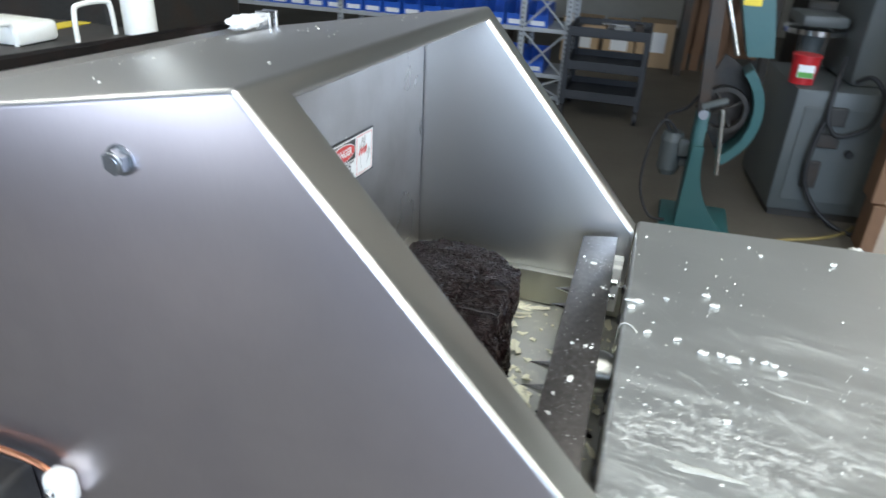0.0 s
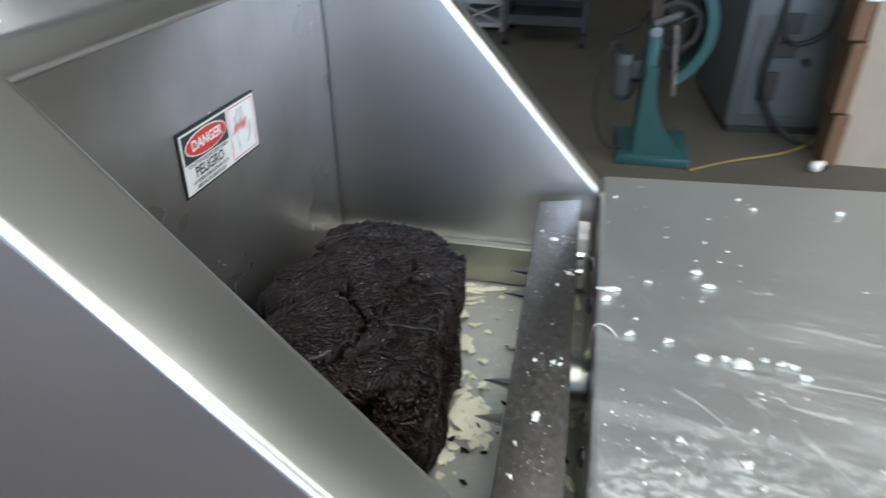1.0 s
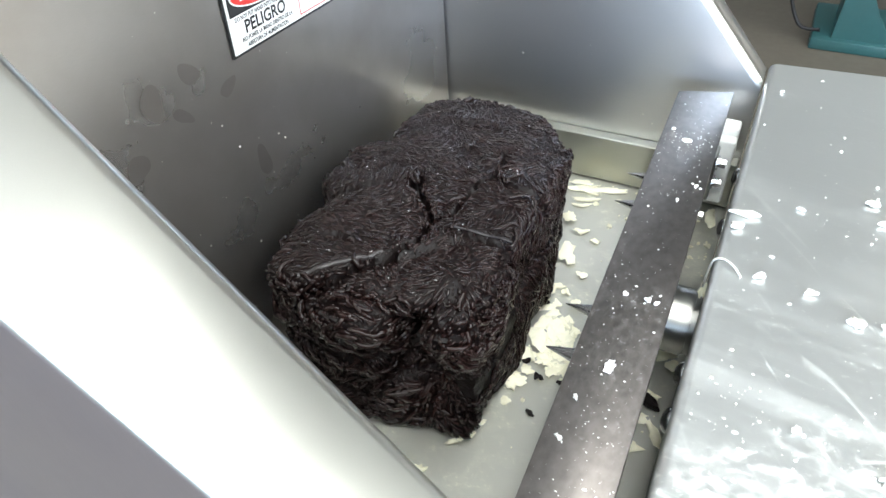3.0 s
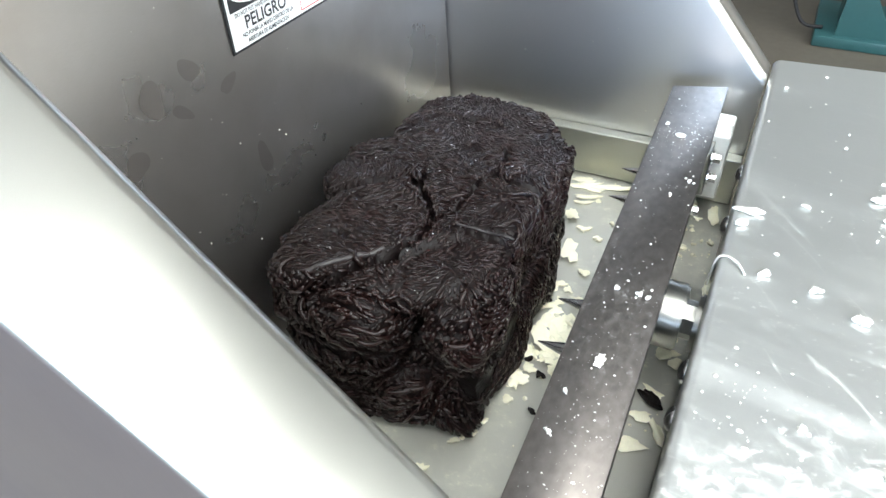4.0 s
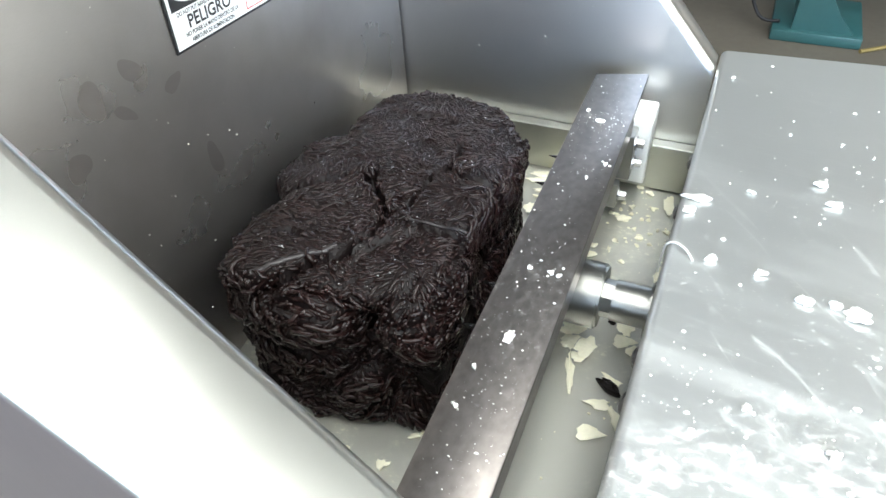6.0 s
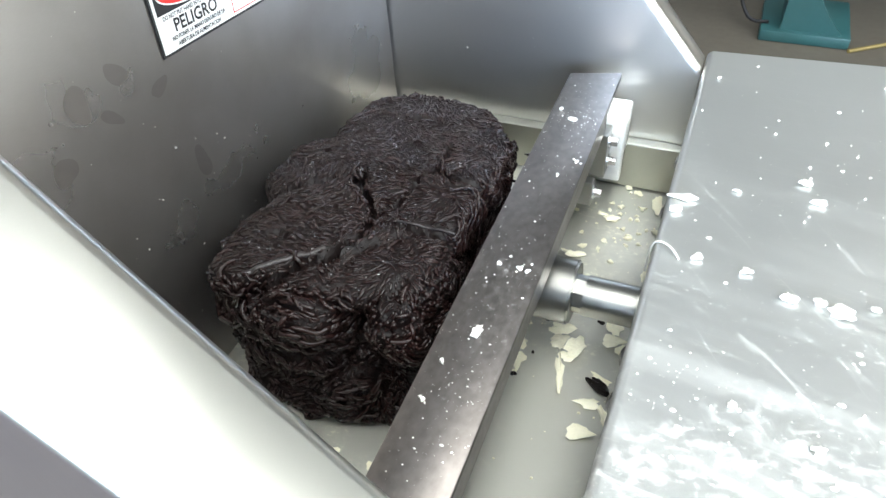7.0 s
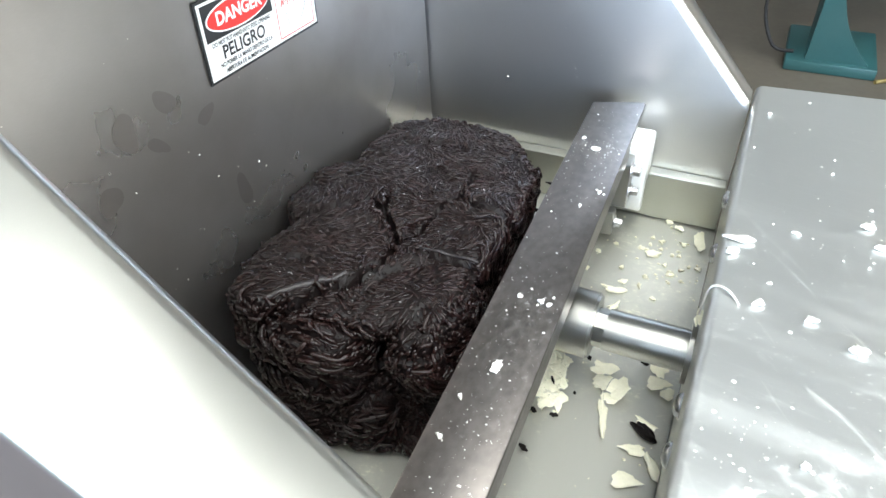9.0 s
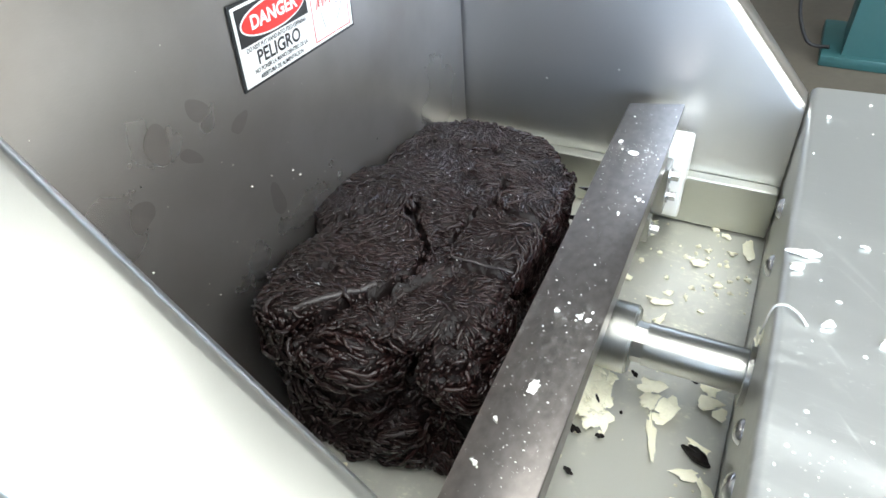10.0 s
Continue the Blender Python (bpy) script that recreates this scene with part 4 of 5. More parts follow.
for i, (cx, cy, a, b, turn) in enumerate(STRIPS):
    chip("fat_strip", "long curled strip of yellowish fat on the chamber floor", "fat strip", "fat strips", cx, cy, CH + 0.0006, a / 1000, b / 1000, i + 43, thick=0.0020, curl=0.16, turn=turn)
for i, (cx, cy, a, b, turn) in enumerate(SHEETS + NEAR_SHEETS + FRONT_BITS):
    chip("fat_shaving", FLAT_FAT, "fat shaving", "fat shavings", cx, cy, CH + 0.0006 + 0.0007 * (i % 4), a / 1000, b / 1000, i + 303, thick=0.0013, curl=0.05 + 0.04 * (i % 3), turn=turn)
heap = random.Random(31)
for i in range(70):
    hy = heap.triangular(0.235, 0.385, 0.31)
    hx = 0.252 - 0.10 * abs(hy - 0.31) - abs(heap.gauss(0.0, 0.014))
    if hx > 0.206 and (hy > 0.29 or hx < 0.225):
        chip("fat_shaving", FLAT_FAT, "fat shaving", "fat shavings", hx, hy, CH + 0.0006 + heap.uniform(0, 0.004), heap.uniform(0.004, 0.011), heap.uniform(0.002, 0.006), 400 + i, thick=0.0012, curl=heap.uniform(0, 0.3))
SCRAPS = [(0.332, 0.293, 13, 6), (0.239, 0.279, 5, 2.4), (0.258, 0.280, 4, 2), (0.244, 0.240, 5, 2.2), (0.269, 0.353, 4, 2), (0.318, 0.365, 5, 2.4), (0.268, 0.309, 1.4, 1.2), (0.222, 0.291, 5, 3), (0.236, 0.278, 4, 2.2), (0.212, 0.366, 6, 2.6), (0.246, 0.315, 4.5, 2)]
for i, (cx, cy, a, b) in enumerate(SCRAPS):
    chip("meat_scrap", "small dark meat scrap on the chamber floor", "meat scrap", "meat scraps", cx, cy, CH + (0.001 if a > 10 else 0.0035), a / 1000, b / 1000, i + 60, MEAT, 0.006 if a > 10 else 0.0028, 0.1, turn=-30 if a > 10 else None)
LUMPS = [(0.445, 0.292, 7, 5), (0.463, 0.294, 5, 4), (0.476, 0.289, 10, 8), (0.496, 0.300, 4, 3), (0.509, 0.297, 5, 3), (0.518, 0.295, 6, 4), (0.525, 0.283, 6, 4), (0.461, 0.403, 7, 3.5), (0.416, 0.309, 5, 3),
         (0.383, 0.313, 5, 3), (0.402, 0.400, 4, 1.6), (0.451, 0.426, 7, 4), (0.529, 0.578, 4, 4), (0.626, 0.586, 7, 5), (0.369, 0.578, 2, 2), (0.418, 0.194, 4, 3), (0.364, 0.378, 13, 4), (0.3605, 0.362, 7, 4), (0.464, 0.179, 5, 4), (0.515, 0.600, 3, 2), (0.615, 0.327, 3, 2)]
for i, (cx, cy, a, b) in enumerate(LUMPS):
    chip("fat_lump", "white fat lump on the steel table", "fat lump", "fat lumps", cx, cy, TAB + 0.0004, a / 1120, b / 1120, i + 90, FAT_WHITE, 0.003 if a > 4 else 0.002, 0.03, turn=10 * (i % 5) - 10)
tagged(part("fat_strip", cord(bmesh.new(), [(0.349, 0.326, 0.915), (0.3495, 0.324, 0.930), (0.351, 0.322, 0.947), (0.357, 0.319, 0.9535), (0.365, 0.314, 0.9535), (0.371, 0.307, 0.9512)], 0.0009, 6), FAT_WHITE, smooth=60), "thin white fat strip curling over the table edge", "fat strip")
chip("fat_shaving", "white fat shaving stuck to the table edge", "fat shaving", "", 0.3495, 0.330, 0.905, 0.0035, 0.011, 133, FAT, 0.002, 0.1, 0)
chip("fat_streak", "long white smear of fat on the table", "fat smear", "", 0.441, 0.103, TAB + 0.0002, 0.036, 0.0062, 143, FAT_FILM, 0.0006, 0.0, -4)


def crumbs(name, n, seed, area, z, size, mat, parent=None, clusters=()):
    """Many tiny crumbs lying on one surface."""
    rnd = random.Random(seed)
    verts, faces = [], []
    x0, x1, y0, y1 = area
    for _ in range(n):
        if clusters and rnd.random() < 0.55:
            cx, cy, s = rnd.choice(clusters)
            x, y = rnd.gauss(cx, s), rnd.gauss(cy, s)
        else:
            x, y = rnd.uniform(x0, x1), rnd.uniform(y0, y1)
        if not (x0 < x < x1 and y0 < y < y1):
            continue
        r = size * (0.35 + rnd.random() ** 3 * 1.5)
        h = r * rnd.uniform(0.4, 0.8)
        b = len(verts)
        k0 = rnd.uniform(0, 6)
        sx = rnd.uniform(0.7, 1.5)
        for k in range(6):
            a = k0 + k * math.pi / 3
            q = r * rnd.uniform(0.7, 1.2)
            verts.append((x + sx * q * math.cos(a), y + q * math.sin(a), z))
        for k in range(6):
            a = k0 + k * math.pi / 3
            verts.append((x + 0.6 * sx * r * math.cos(a), y + 0.6 * r * math.sin(a), z + h))
        for k in range(6):
            faces.append((b + k, b + (k + 1) % 6, b + 6 + (k + 1) % 6, b + 6 + k))
        faces.append(tuple(b + 6 + k for k in range(6)))
    mesh = bpy.data.meshes.new(name)
    mesh.from_pydata(verts, [], faces)
    mesh.materials.append(mat)
    mesh.polygons.foreach_set("use_smooth", [True] * len(mesh.polygons))
    ob = new(name, mesh)
    if parent:
        ob.parent = parent
    return ob


tagged(crumbs("fat_crumbs", 520, 11, (0.36, 1.2, 0.03, 0.62), TAB + 0.0003, 0.0010, FAT_WHITE, None, [(0.42, 0.16, 0.04), (0.50, 0.20, 0.05), (0.60, 0.27, 0.06), (0.38, 0.20, 0.02), (0.47, 0.43, 0.04)]), "tiny white fat crumbs scattered on the steel table", "crumbs", kind="stuff")
tagged(crumbs("fat_crumbs", 130, 12, (0.205, 0.346, 0.19, 0.58), CH + 0.0004, 0.0020, FAT, None, [(0.31, 0.55, 0.03), (0.31, 0.50, 0.03), (0.23, 0.30, 0.015)]), "small pale fat crumbs on the chamber floor", "crumbs", kind="stuff")
BAR_SHEAR = Matrix(((1, -0.0195, 0, 0.0195 * 0.568), (0, 1, 0, 0), (0, 0, 1, 0), (0, 0, 0, 1)))
tagged(crumbs("bar_crumbs", 90, 13, (0.279, 0.326, 0.07, 0.562), 0.9441, 0.0007, FAT_WHITE, pusher, [(0.300, 0.47, 0.012), (0.305, 0.27, 0.016), (0.30, 0.16, 0.03), (0.31, 0.39, 0.015)]), "white fat specks", kind="stuff").data.transform(BAR_SHEAR)
tagged(crumbs("bar_dust", 560, 17, (0.279, 0.326, 0.07, 0.562), 0.9441, 0.00034, FAT_WHITE, pusher, [(0.300, 0.47, 0.02), (0.30, 0.16, 0.04)]), "fine white fat dust", kind="stuff").data.transform(BAR_SHEAR)
hood_specks = tagged(crumbs("hood_crumbs", 70, 14, (-0.28, 0.06, 0.0, 0.60), 0.0, 0.0011, FAT_WHITE, machine, [(-0.24, 0.2, 0.04), (-0.1, 0.45, 0.05)]), "white fat specks on the hood", kind="stuff")
hood_specks.data.transform(Matrix(((1, 0, 0, 0), (0, 1, 0, 0), (0.1685, -0.038, 1, 1.2625), (0, 0, 0, 1))))
wall_specks = tagged(crumbs("wall_crumbs", 60, 15, (0.05, 0.58, 0.80, 1.15), 0.0, 0.0008, FAT_WHITE, machine, [(0.17, 0.9, 0.05), (0.25, 1.0, 0.05)]), "white fat specks on the chamber wall", kind="stuff")
wall_specks.data.transform(Matrix(((0, 0, 1, 0.0002), (1, 0, 0, 0), (0, 1, 0, 0), (0, 0, 0, 1))))
panel_specks = tagged(crumbs("panel_crumbs", 26, 16, (0.03, 0.33, 0.87, 1.0), 0.0, 0.0007, FAT_WHITE, machine, [(0.2, 0.99, 0.02)]), "white fat specks on the side panel", kind="stuff")
panel_specks.data.transform(Matrix(((1, 0, 0, 0), (0, 0, -1, YF - 0.0002), (0, 1, 0, 0), (0, 0, 0, 1))))
GREASE = material("grease_spot", (0.375, 0.345, 0.328), 0.30, 0.92, 120, 0.05, 0.0)
for i, (gy, gz, a, b, turn) in enumerate(((0.180, 1.082, 11, 15, 20), (0.152, 1.050, 10, 12, 0), (0.216, 1.086, 7, 14, 40), (0.200, 1.062, 5, 12, 40), (0.247, 1.060, 12, 6, 30), (0.262, 0.985, 9, 16, 10), (0.12, 1.00, 12, 9, 0))):
    bm = bmesh.new()
    ring = []
    for k in range(28):
        w = 2 * math.pi * k / 28
        q = 0.85 + 0.12 * math.sin(2 * w + i) + 0.08 * math.sin(3 * w + 2 * i)
        ring.append(bm.verts.new((0, q * a / 1000 * math.cos(w), q * b / 1000 * math.sin(w))))
    bm.faces.new(ring)
    spot = tagged(part("grease_spot", bm, GREASE), "dark greasy spot on the chamber wall", "grease spot", "grease spots")
    spot.matrix_world = pose(0.0003, gy, gz, turn, 0, 0)
BAR_LUMPS = [(0.301, 0.473, 7, 4), (0.286, 0.488, 3, 2), (0.320, 0.408, 3, 2), (0.309, 0.385, 3, 2), (0.296, 0.267, 3, 2.4), (0.312, 0.267, 3, 3), (0.318, 0.266, 3, 2), (0.302, 0.201, 9, 5), (0.289, 0.170, 3, 2), (0.288, 0.139, 4, 2)]
for i, (cx, cy, a, b) in enumerate(BAR_LUMPS):
    ob = new("fat_bit", chip_mesh("fat_bit", a / 1350, b / 1350, 0.002, 0.05, i + 160, FAT_WHITE))
    ob.matrix_world = pose(cx + 0.0195 * (0.568 - cy), cy, 0.9442, 0, 0, 37 * i)
    ob.parent = pusher

# ---- behind the machine: bandsaw ----
saw = thing("bandsaw", "old teal-painted upright bandsaw on a flat foot", "bandsaw", (0.0, 0.0, 0.0))
part("base_plate", boxed(0.475, 0.80, 2.74, 3.10, 0.0, 0.045, 0.008), TEAL, saw, smooth=40)


def flared_foot(x0, x1, y, thick):
    n = 12
    lo, hi = [], []
    for k in range(n + 1):
        t = k / n
        z = 0.045 + 0.40 * t
        lo.append((0.545 + 0.012 * t, z))
        hi.append((0.605 + 0.16 * (1 - t) ** 2.6, z))
    return prism(bmesh.new(), lo + hi[::-1], y - thick / 2, y + thick / 2)


part("foot_rib", flared_foot(0.5, 0.8, 2.774, 0.022), TEAL, saw, smooth=30)
part("column", boxed(0.548, 0.600, 2.79, 2.98, 0.045, 0.60, 0.012), TEAL, saw, smooth=40)


def ring_band(cx, cz, r0, r1, a0, a1, y0, y1, n=28):
    pts = [(cx + r1 * math.cos(a0 + (a1 - a0) * k / n), cz + r1 * math.sin(a0 + (a1 - a0) * k / n)) for k in range(n + 1)]
    pts += [(cx + r0 * math.cos(a1 + (a0 - a1) * k / n), cz + r0 * math.sin(a1 + (a0 - a1) * k / n)) for k in range(n + 1)]
    return prism(bmesh.new(), pts, y0, y1)


part("wheel_guard", ring_band(0.53, 0.60, 0.245, 0.285, -1.0, 0.78, 2.80, 2.98), TEAL, saw, smooth=30)
# Dark sheet added to fill the dark inside of the wheel guard.
part("guard_dark_fill", ring_band(0.53, 0.60, 0.02, 0.247, -1.0, 1.2, 2.945, 2.96), DARK_GAP, saw)
part("wheel", ring_band(0.655, 0.60, 0.085, 0.105, 0, 6.28, 2.85, 2.90, 40), DARK_GAP, saw, smooth=30)
for k in range(4):
    a = 0.5 + k * math.pi / 2
    part("spoke", tubed((0.655, 2.875, 0.60), (0.655 + 0.09 * math.cos(a), 2.875, 0.60 + 0.09 * math.sin(a)), 0.008, seg=8), DARK_GAP, saw)
part("upper_column", prism(bmesh.new(), [(0.548, 0.58), (0.592, 0.58), (0.56, 1.12), (0.55, 1.75), (0.50, 1.75), (0.505, 1.10)], 2.80, 2.98), DARK_GAP, saw, "dark upper frame")
part("head", prism(bmesh.new(), [(0.695, 0.85), (0.800, 0.855), (0.775, 0.98), (0.735, 1.15), (0.73, 1.75), (0.56, 1.75), (0.60, 1.15)], 2.80, 2.99), TEAL, saw, smooth=20)
part("head_sticker", boxed(0.63, 0.70, 2.796, 2.7995, 1.055, 1.085), YELLOW, saw)
part("guide_post", tubed((0.648, 2.79, 0.62), (0.683, 2.79, 0.32), 0.010, seg=12), CHROME, saw, smooth=40)
part("guide_post", tubed((0.655, 2.82, 0.85), (0.56, 2.82, 1.10), 0.012, seg=12), CHROME, saw, smooth=40)
bm = tubed((0.47, 2.92, 0.28), (0.47, 2.92, 0.42), 0.052, seg=24)
tube(bm, (0.47, 2.92, 0.25), (0.47, 2.92, 0.28), 0.036, 0.052, seg=24)
tube(bm, (0.47, 2.92, 0.42), (0.47, 2.92, 0.46), 0.058, 0.044, seg=24)
box(bm, 0.50, 0.548, 2.86, 2.90, 0.36, 0.44, 0.006)
part("motor", bm, GREY_PAINT, saw, "small grey electric motor", smooth=40)
part("motor_bracket", boxed(0.46, 0.552, 2.90, 2.94, 0.30, 0.34, 0.004), GREY_PAINT, saw)
part("tension_arm", tubed((0.56, 2.79, 0.62), (0.66, 2.79, 0.66), 0.016, seg=10), GREY_PAINT, saw)
part("hand_knob", tubed((0.572, 2.77, 0.59), (0.572, 2.79, 0.59), 0.022, seg=16), CHROME, saw)
part("cable", cord(bmesh.new(), [(0.50, 2.90, 0.44), (0.42, 2.88, 0.52), (0.37, 2.86, 0.40), (0.36, 2.84, 0.20), (0.42, 2.82, 0.06), (0.50, 2.80, 0.055)], 0.007), RUBBER, saw, smooth=60)
part("cable", cord(bmesh.new(), [(0.45, 2.92, 0.46), (0.42, 2.92, 0.53), (0.50, 2.90, 0.58), (0.55, 2.88, 0.66)], 0.007), RUBBER, saw, smooth=60)

# ---- grey machine cabinet ----
cab = thing("machine_cabinet", "grey painted steel machine cabinet with black cables", "cabinet", (0, 0, 0))
turn = pose(1.0, 3.21, 0, 0, 0, 6)
def turned(bm):
    bmesh.ops.transform(bm, matrix=turn, verts=bm.verts[:])
    return bm
part("body", turned(boxed(0.0, 0.60, 0.0, 0.68, 0.04, 0.66, 0.012)), GREY_PAINT, cab, smooth=40)
part("plinth", turned(boxed(0.02, 0.58, 0.02, 0.66, 0.0, 0.04)), DARK_GAP, cab)
part("door_panel", turned(boxed(0.05, 0.42, -0.008, 0.0, 0.10, 0.58, 0.004)), GREY_PAINT, cab)
for x0, z0, w, h in ((0.14, 0.50, 0.10, 0.09), (0.13, 0.39, 0.11, 0.07), (0.12, 0.18, 0.07, 0.14)):
    part("switch_box", turned(boxed(x0, x0 + w, -0.03, -0.008, z0, z0 + h, 0.006)), DARK_GAP, cab)
part("knob", turned(tubed((0.30, -0.008, 0.37), (0.30, -0.04, 0.37), 0.018, seg=14)), RUBBER, cab)
part("upper_housing", turned(boxed(0.26, 0.66, 0.14, 0.66, 0.66, 1.5, 0.03)), GREY_PAINT, cab, smooth=40)
part("work_head", turned(boxed(0.02, 0.24, 0.30, 0.60, 0.90, 0.96, 0.02)), GREY_PAINT, cab, smooth=40)
part("round_table", turned(tubed((0.13, 0.45, 0.86), (0.13, 0.45, 0.885), 0.16, seg=36)), CHROME, cab, smooth=40)
part("pedestal", turned(tubed((0.13, 0.45, 0.66), (0.13, 0.45, 0.86), 0.04, 0.06, seg=20)), GREY_PAINT, cab, smooth=40)
part("cable", turned(cord(bmesh.new(), [(0.26, 0.05, 0.70), (0.30, -0.02, 0.74), (0.36, -0.05, 0.66), (0.34, -0.05, 0.52), (0.22, -0.05, 0.46), (0.15, -0.05, 0.54), (0.16, 0.0, 0.70), (0.20, 0.1, 0.80)], 0.011)), RUBBER, cab, smooth=60)
part("cable", turned(cord(bmesh.new(), [(0.15, -0.04, 0.55), (0.12, -0.05, 0.40), (0.13, -0.05, 0.22), (0.22, -0.06, 0.08), (0.32, -0.10, 0.012), (0.42, -0.22, 0.012)], 0.011)), RUBBER, cab, smooth=60)
bucket = thing("bucket", "small red plastic tub with a printed label", "bucket", (1.02, 3.33, 0.665))
bm = tubed((0, 0, 0), (0, 0, 0.125), 0.055, 0.063, seg=28)
part("tub", bm, RED, bucket, smooth=40)
part("lid", tubed((0, 0, 0.125), (0, 0, 0.137), 0.067, seg=28), RED, bucket, smooth=40)
part("label", prism(bmesh.new(), [(-0.036, 0.035), (0.036, 0.035), (0.036, 0.095), (-0.036, 0.095)], -0.0665, -0.052), PAPER, bucket)
part("label_band", prism(bmesh.new(), [(-0.034, 0.037), (0.034, 0.037), (0.034, 0.062), (-0.034, 0.062)], -0.0675, -0.0655), GREEN, bucket)

# cords on the floor, with a white plug
tagged(part("extension_cord", cord(bmesh.new(), [(0.80, 2.72, 0.008), (1.0, 2.86, 0.008), (1.22, 2.98, 0.008), (1.36, 3.10, 0.008), (1.42, 3.20, 0.008)], 0.008), CORD_YELLOW, smooth=60), "yellow extension cord lying on the floor", "cord")
tagged(part("power_cord", cord(bmesh.new(), [(1.42, 2.97, 0.009), (1.40, 2.88, 0.009), (1.37, 2.84, 0.009), (1.35, 2.83, 0.012)], 0.009), RUBBER, smooth=60), "black power cord lying on the floor", "cord")
bm = bmesh.new()
bmesh.ops.create_uvsphere(bm, u_segments=16, v_segments=10, radius=0.026, matrix=Matrix.Translation((1.345, 2.83, 0.026)))
tube(bm, (1.345, 2.83, 0.03), (1.38, 2.86, 0.03), 0.014, seg=12)
tagged(part("plug", bm, PLASTIC_WHITE, smooth=60), "round white plug on the floor", "plug")

# ---- timber post, with boards beside it ----
post = thing("timber_post", "pale worn timber post beside rough brown boards", "post", (0, 0, 0))
part("post_face", prism(bmesh.new(), [(1.445, 0.0), (1.745, 0.0), (1.76, ZC), (1.32, ZC)], 2.93, 3.10), TIMBER, post)
for x0, z0, z1 in ((1.385, 0.0, 0.24), (1.365, 0.25, 0.55), (1.345, 0.56, 0.72)):
    part("board", boxed(x0, x0 + 0.062, 2.90, 3.06, z0, z1, 0.006), TIMBER_DARK, post)
part("paper_notice", boxed(1.365, 1.425, 2.890, 2.8925, 0.72, 1.15), PAPER, post)

# ---- storage rack with blue bins ----
rack = thing("storage_rack", "grey perforated steel rack full of blue bins", "rack", (0, 0, 0))
def upright(x, y):
    bm = boxed(x - 0.022, x + 0.022, y - 0.004, y + 0.004, 0, 2.2)
    box(bm, x - 0.022, x - 0.014, y + 0.004, y + 0.04, 0, 2.2)
    up = part("upright", bm, RACK_GREY, rack)
    # Dark plates on the face paint the shade inside the slots.
    bm = bmesh.new()
    for k in range(26):
        z = 0.04 + 0.034 * k
        box(bm, x - 0.008, x + 0.002, y - 0.0055, y - 0.0035, z, z + 0.016)
    part("dark_slots", bm, DARK_GAP, up)
for ux in (-3.74, -2.2, -0.69, -0.345):
    for uy in (4.88, 5.30):
        upright(ux, uy)
SHELF_Z = (0.06, 0.225, 0.56, 0.92, 1.30, 1.70)
for sz in SHELF_Z:
    part("shelf", boxed(-3.76, -0.33, 4.875, 5.32, sz - 0.03, sz, 0.002), RACK_GREY, rack)
for z0, z1 in ((0.225, 0.53), (0.56, 0.89), (0.06, 0.20)):
    for s in (0, 1):
        p, q = ((-0.68, 4.872, z0), (-0.355, 4.872, z1)) if s else ((-0.68, 4.872, z1), (-0.355, 4.872, z0))
        part("brace", tubed(p, q, 0.008, seg=6), RACK_GREY, rack)


def bin_proto():
    b = thing("storage_bin", "blue plastic parts bin with a white label", "storage bin", (0, 0, -5), "blue bins on the rack")
    bm = prism(bmesh.new(), [(0.0, 0.0), (0.15, 0.0), (0.15, 0.012), (0.0, 0.012)], 0.0, 0.30)
    box(bm, 0.0, 0.006, 0.0, 0.30, 0.012, 0.155)
    box(bm, 0.144, 0.15, 0.0, 0.30, 0.012, 0.155)
    box(bm, 0.006, 0.144, 0.294, 0.30, 0.012, 0.155)
    box(bm, 0.006, 0.144, 0.0, 0.006, 0.012, 0.085)
    part("tray", bm, BLUE, b)
    part("label_card", boxed(0.02, 0.13, -0.004, -0.001, 0.012, 0.045), PAPER, b)
    return b


proto = bin_proto()
first = True
for sz in SHELF_Z[1:5]:
    for k in range(20):
        bx = -3.68 + 0.168 * k
        if bx > -0.52 or (sz < 0.5 and bx < -1.4):
            continue
        if first:
            proto.matrix_basis = pose(bx, 4.90, sz)
            first = False
        else:
            copy_thing(proto, pose(bx, 4.90, sz))

# ---- cart ----
cart = thing("utility_cart", "dark plastic three-shelf utility cart with tools on top", "cart", (0, 0, 0))
for cz in (0.14, 0.35, 0.58):
    bm = boxed(-0.30, 0.26, 4.55, 5.05, cz, cz + 0.02, 0.006)
    for a in ((-0.30, 0.26, 4.55, 4.565), (-0.30, 0.26, 5.035, 5.05), (-0.30, -0.285, 4.565, 5.035), (0.245, 0.26, 4.565, 5.035)):
        box(bm, *a, cz + 0.018, cz + 0.065)
    part("tray", bm, CART_GREY, cart)
for cx in (-0.285, 0.245):
    for cy in (4.565, 5.03):
        part("corner_post", boxed(cx - 0.018, cx + 0.018, cy - 0.018, cy + 0.018, 0.10, 0.60, 0.006), CART_GREY, cart)
        part("caster", tubed((cx - 0.015, cy, 0.05), (cx + 0.015, cy, 0.05), 0.05, seg=18), RUBBER, cart, smooth=40)
for i, (x0, y0, w, d, h, mt) in enumerate(((-0.22, 4.70, 0.16, 0.10, 0.03, CARD), (0.0, 4.66, 0.12, 0.18, 0.025, RACK_GREY), (0.14, 4.8, 0.06, 0.12, 0.05, DARK_GAP), (-0.1, 4.85, 0.20, 0.05, 0.04, CHROME))):
    tagged(part("tool", boxed(x0, x0 + w, y0, y0 + d, 0.6005, 0.6005 + h, 0.006), mt), "small workshop tool lying on the cart", "tool")

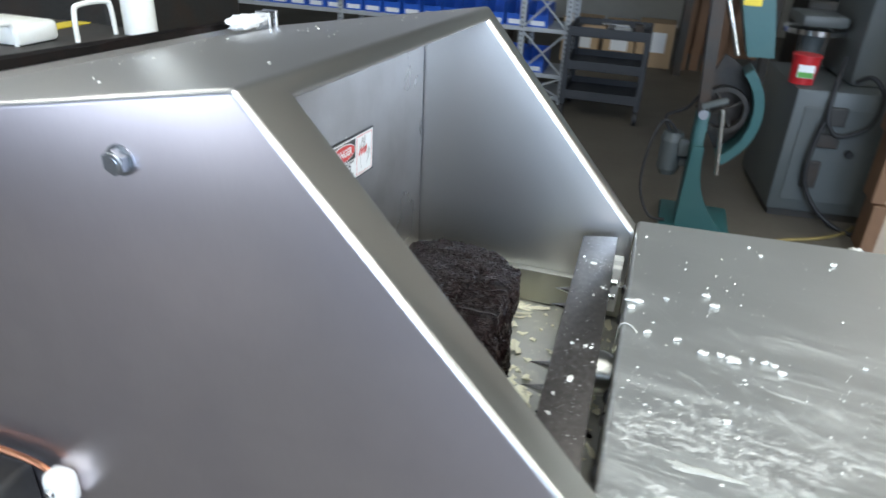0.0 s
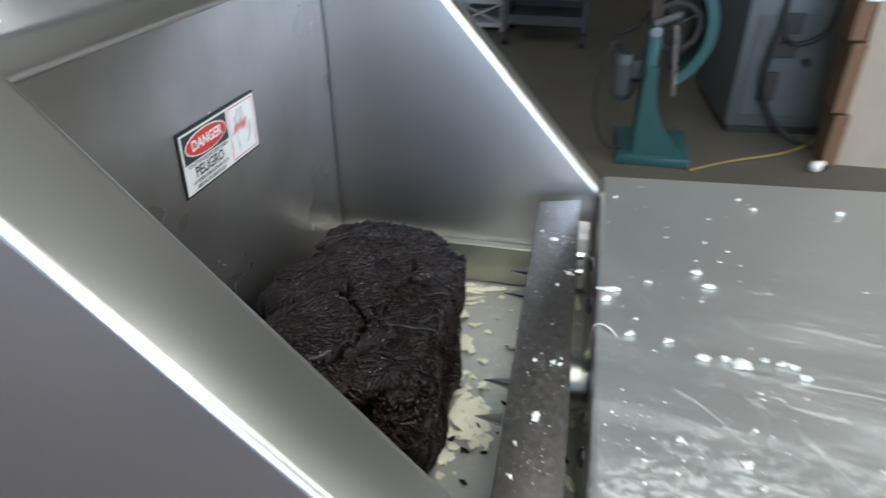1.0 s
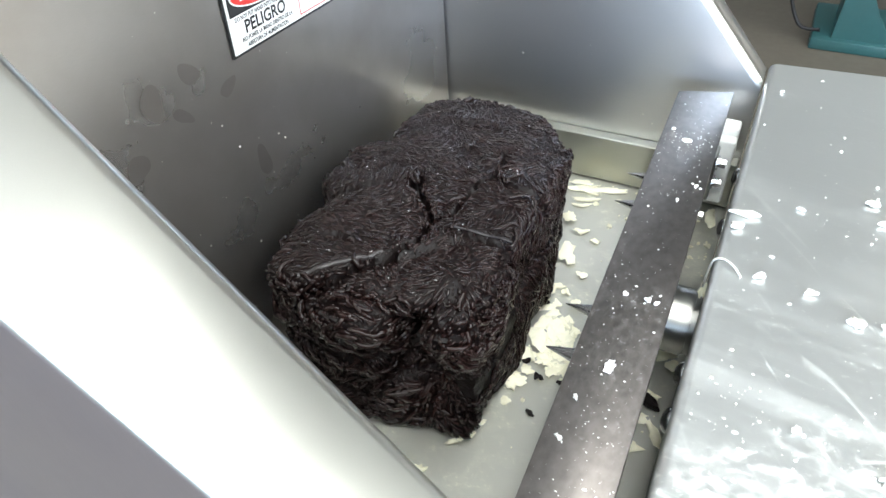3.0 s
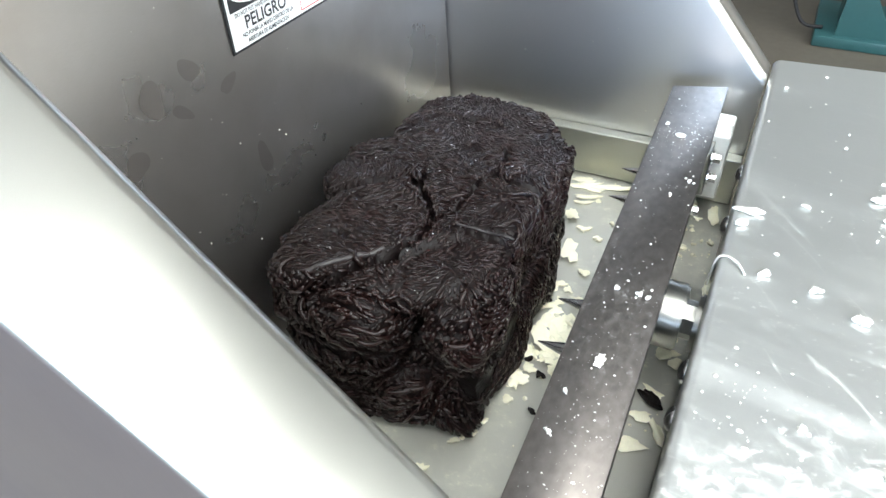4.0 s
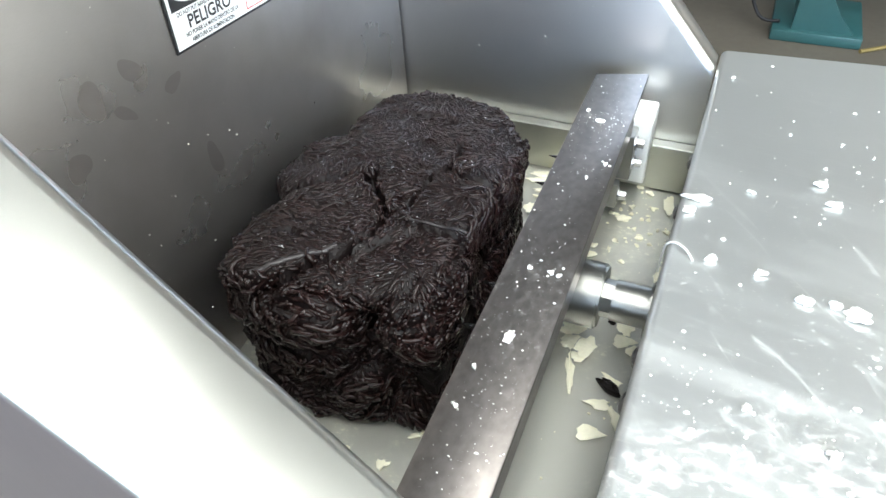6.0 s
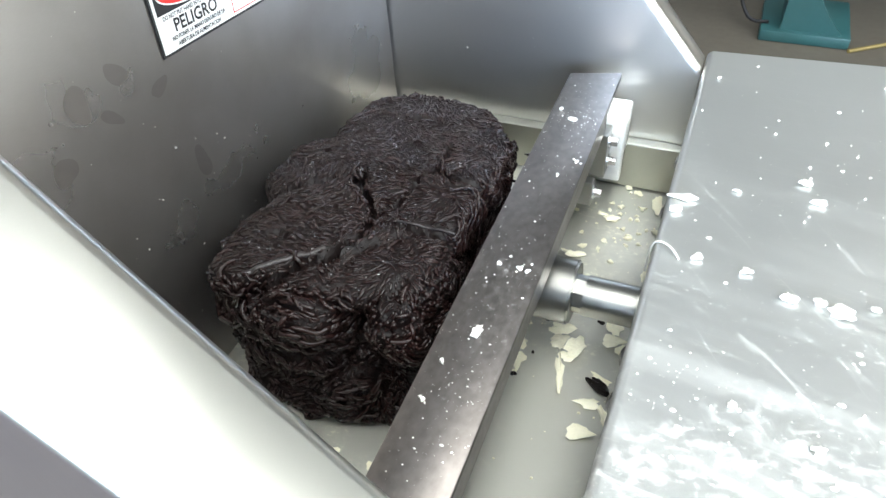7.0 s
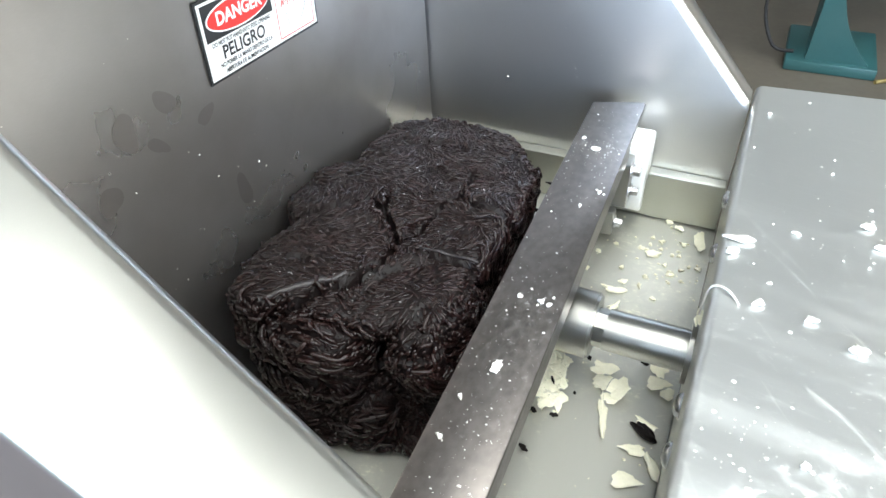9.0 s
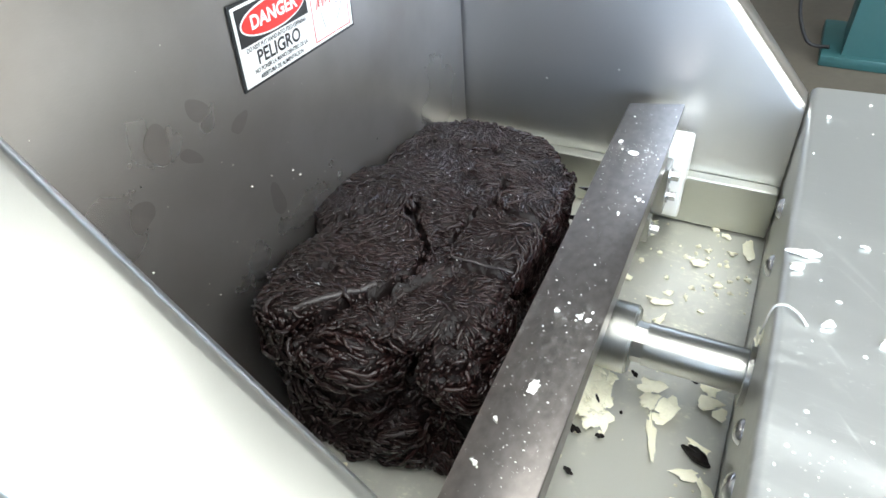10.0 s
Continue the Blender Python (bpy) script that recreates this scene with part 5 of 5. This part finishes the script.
# ---- far end: boxes, bench, machines ----
for i, (x0, y0, w, h) in enumerate(((-0.62, 6.6, 0.36, 0.42), (-0.22, 6.65, 0.30, 0.40), (0.10, 6.7, 0.34, 0.42), (0.10, 6.72, 0.30, 0.0))):
    if h:
        bx = thing("cardboard_box", "brown cardboard box with a white label", "box", (x0, y0, 0.0), "boxes under the bench")
        part("carton", boxed(0, w, 0, 0.34, 0.0, h, 0.004), CARD, bx)
        part("label", boxed(w * 0.25, w * 0.8, -0.004, -0.001, h * 0.35, h * 0.8), PAPER, bx)
bench = thing("work_bench", "dark steel work bench against the shop wall", "bench", (0, 0, 0))
part("bench_top", boxed(-1.2, 1.3, 6.4, 7.2, 0.80, 0.86, 0.005), DARK_GAP, bench)
for bx in (-1.15, 0.48, 1.22):
    for by in (6.46, 7.12):
        part("leg", boxed(bx, bx + 0.07, by, by + 0.07, 0, 0.80), DARK_GAP, bench)
part("back_board", boxed(0.5, 1.25, 7.1, 7.14, 0.1, 0.8), TIMBER_DARK, bench)
for i in range(5):
    tagged(part("stock_bar", boxed(0.52 + 0.11 * i, 0.60 + 0.11 * i, 6.75 + 0.02 * i, 6.80 + 0.02 * i, 0.0, 0.7 + 0.03 * (i % 3)), TIMBER_DARK), "dark metal stock bar leaning under the bench", "stock bar", "stock bars")
dm = thing("lathe", "large dark machine tool far back in the shop", "machine tool", (0, 0, 0))
part("bed", boxed(1.5, 4.2, 6.6, 7.4, 0.0, 0.75, 0.03), DARK_GAP, dm)
part("headstock", boxed(1.5, 2.2, 6.6, 7.3, 0.75, 1.4, 0.04), GREY_PAINT, dm)
dk = thing("floor_cabinet", "dark red tool cabinet standing on the shop floor", "cabinet", (0, 0, 0))
part("carcass", boxed(2.6, 3.5, 4.4, 5.0, 0.0, 1.3, 0.01), RUST, dk)
for z in (0.15, 0.45, 0.75, 1.02):
    part("drawer", boxed(2.63, 3.47, 4.38, 4.40, z, z + 0.25, 0.005), RUST, dk)
lp = thing("press_machine", "black press machine behind the flaker", "machine", (0, 0, 0))
part("frame", boxed(-2.9, -1.5, 1.6, 2.4, 0.0, 1.55, 0.02), DARK_GAP, lp)
part("notice", boxed(-2.0, -1.85, 1.594, 1.5985, 1.20, 1.26), YELLOW, lp)


def motions():
    slide = [(0, 0), (1.5, 0), (2.7, 0), (3.2, -0.0015), (4.0, -0.009), (4.5, -0.0145), (5.0, -0.0205), (5.5, -0.029), (7.0, -0.0515), (7.5, -0.0575), (8.0, -0.0635), (8.5, -0.0685), (9.0, -0.0735), (9.5, -0.0775), (10.0, -0.082)]
    walk(pusher, [(t, pose(x, 0, 0)) for t, x in slide])
    shift = [(0, 0, 0), (3.5, 0, 0), (7.0, 0, 0), (7.5, -0.005, 0.001), (8.0, -0.011, 0.0015), (8.5, -0.016, 0.002), (9.0, -0.0205, 0.003), (9.5, -0.0245, 0.0035), (10.0, -0.029, 0.0045)]
    walk(meat, [(t, pose(x, y, 0)) for t, x, y in shift])


motions()
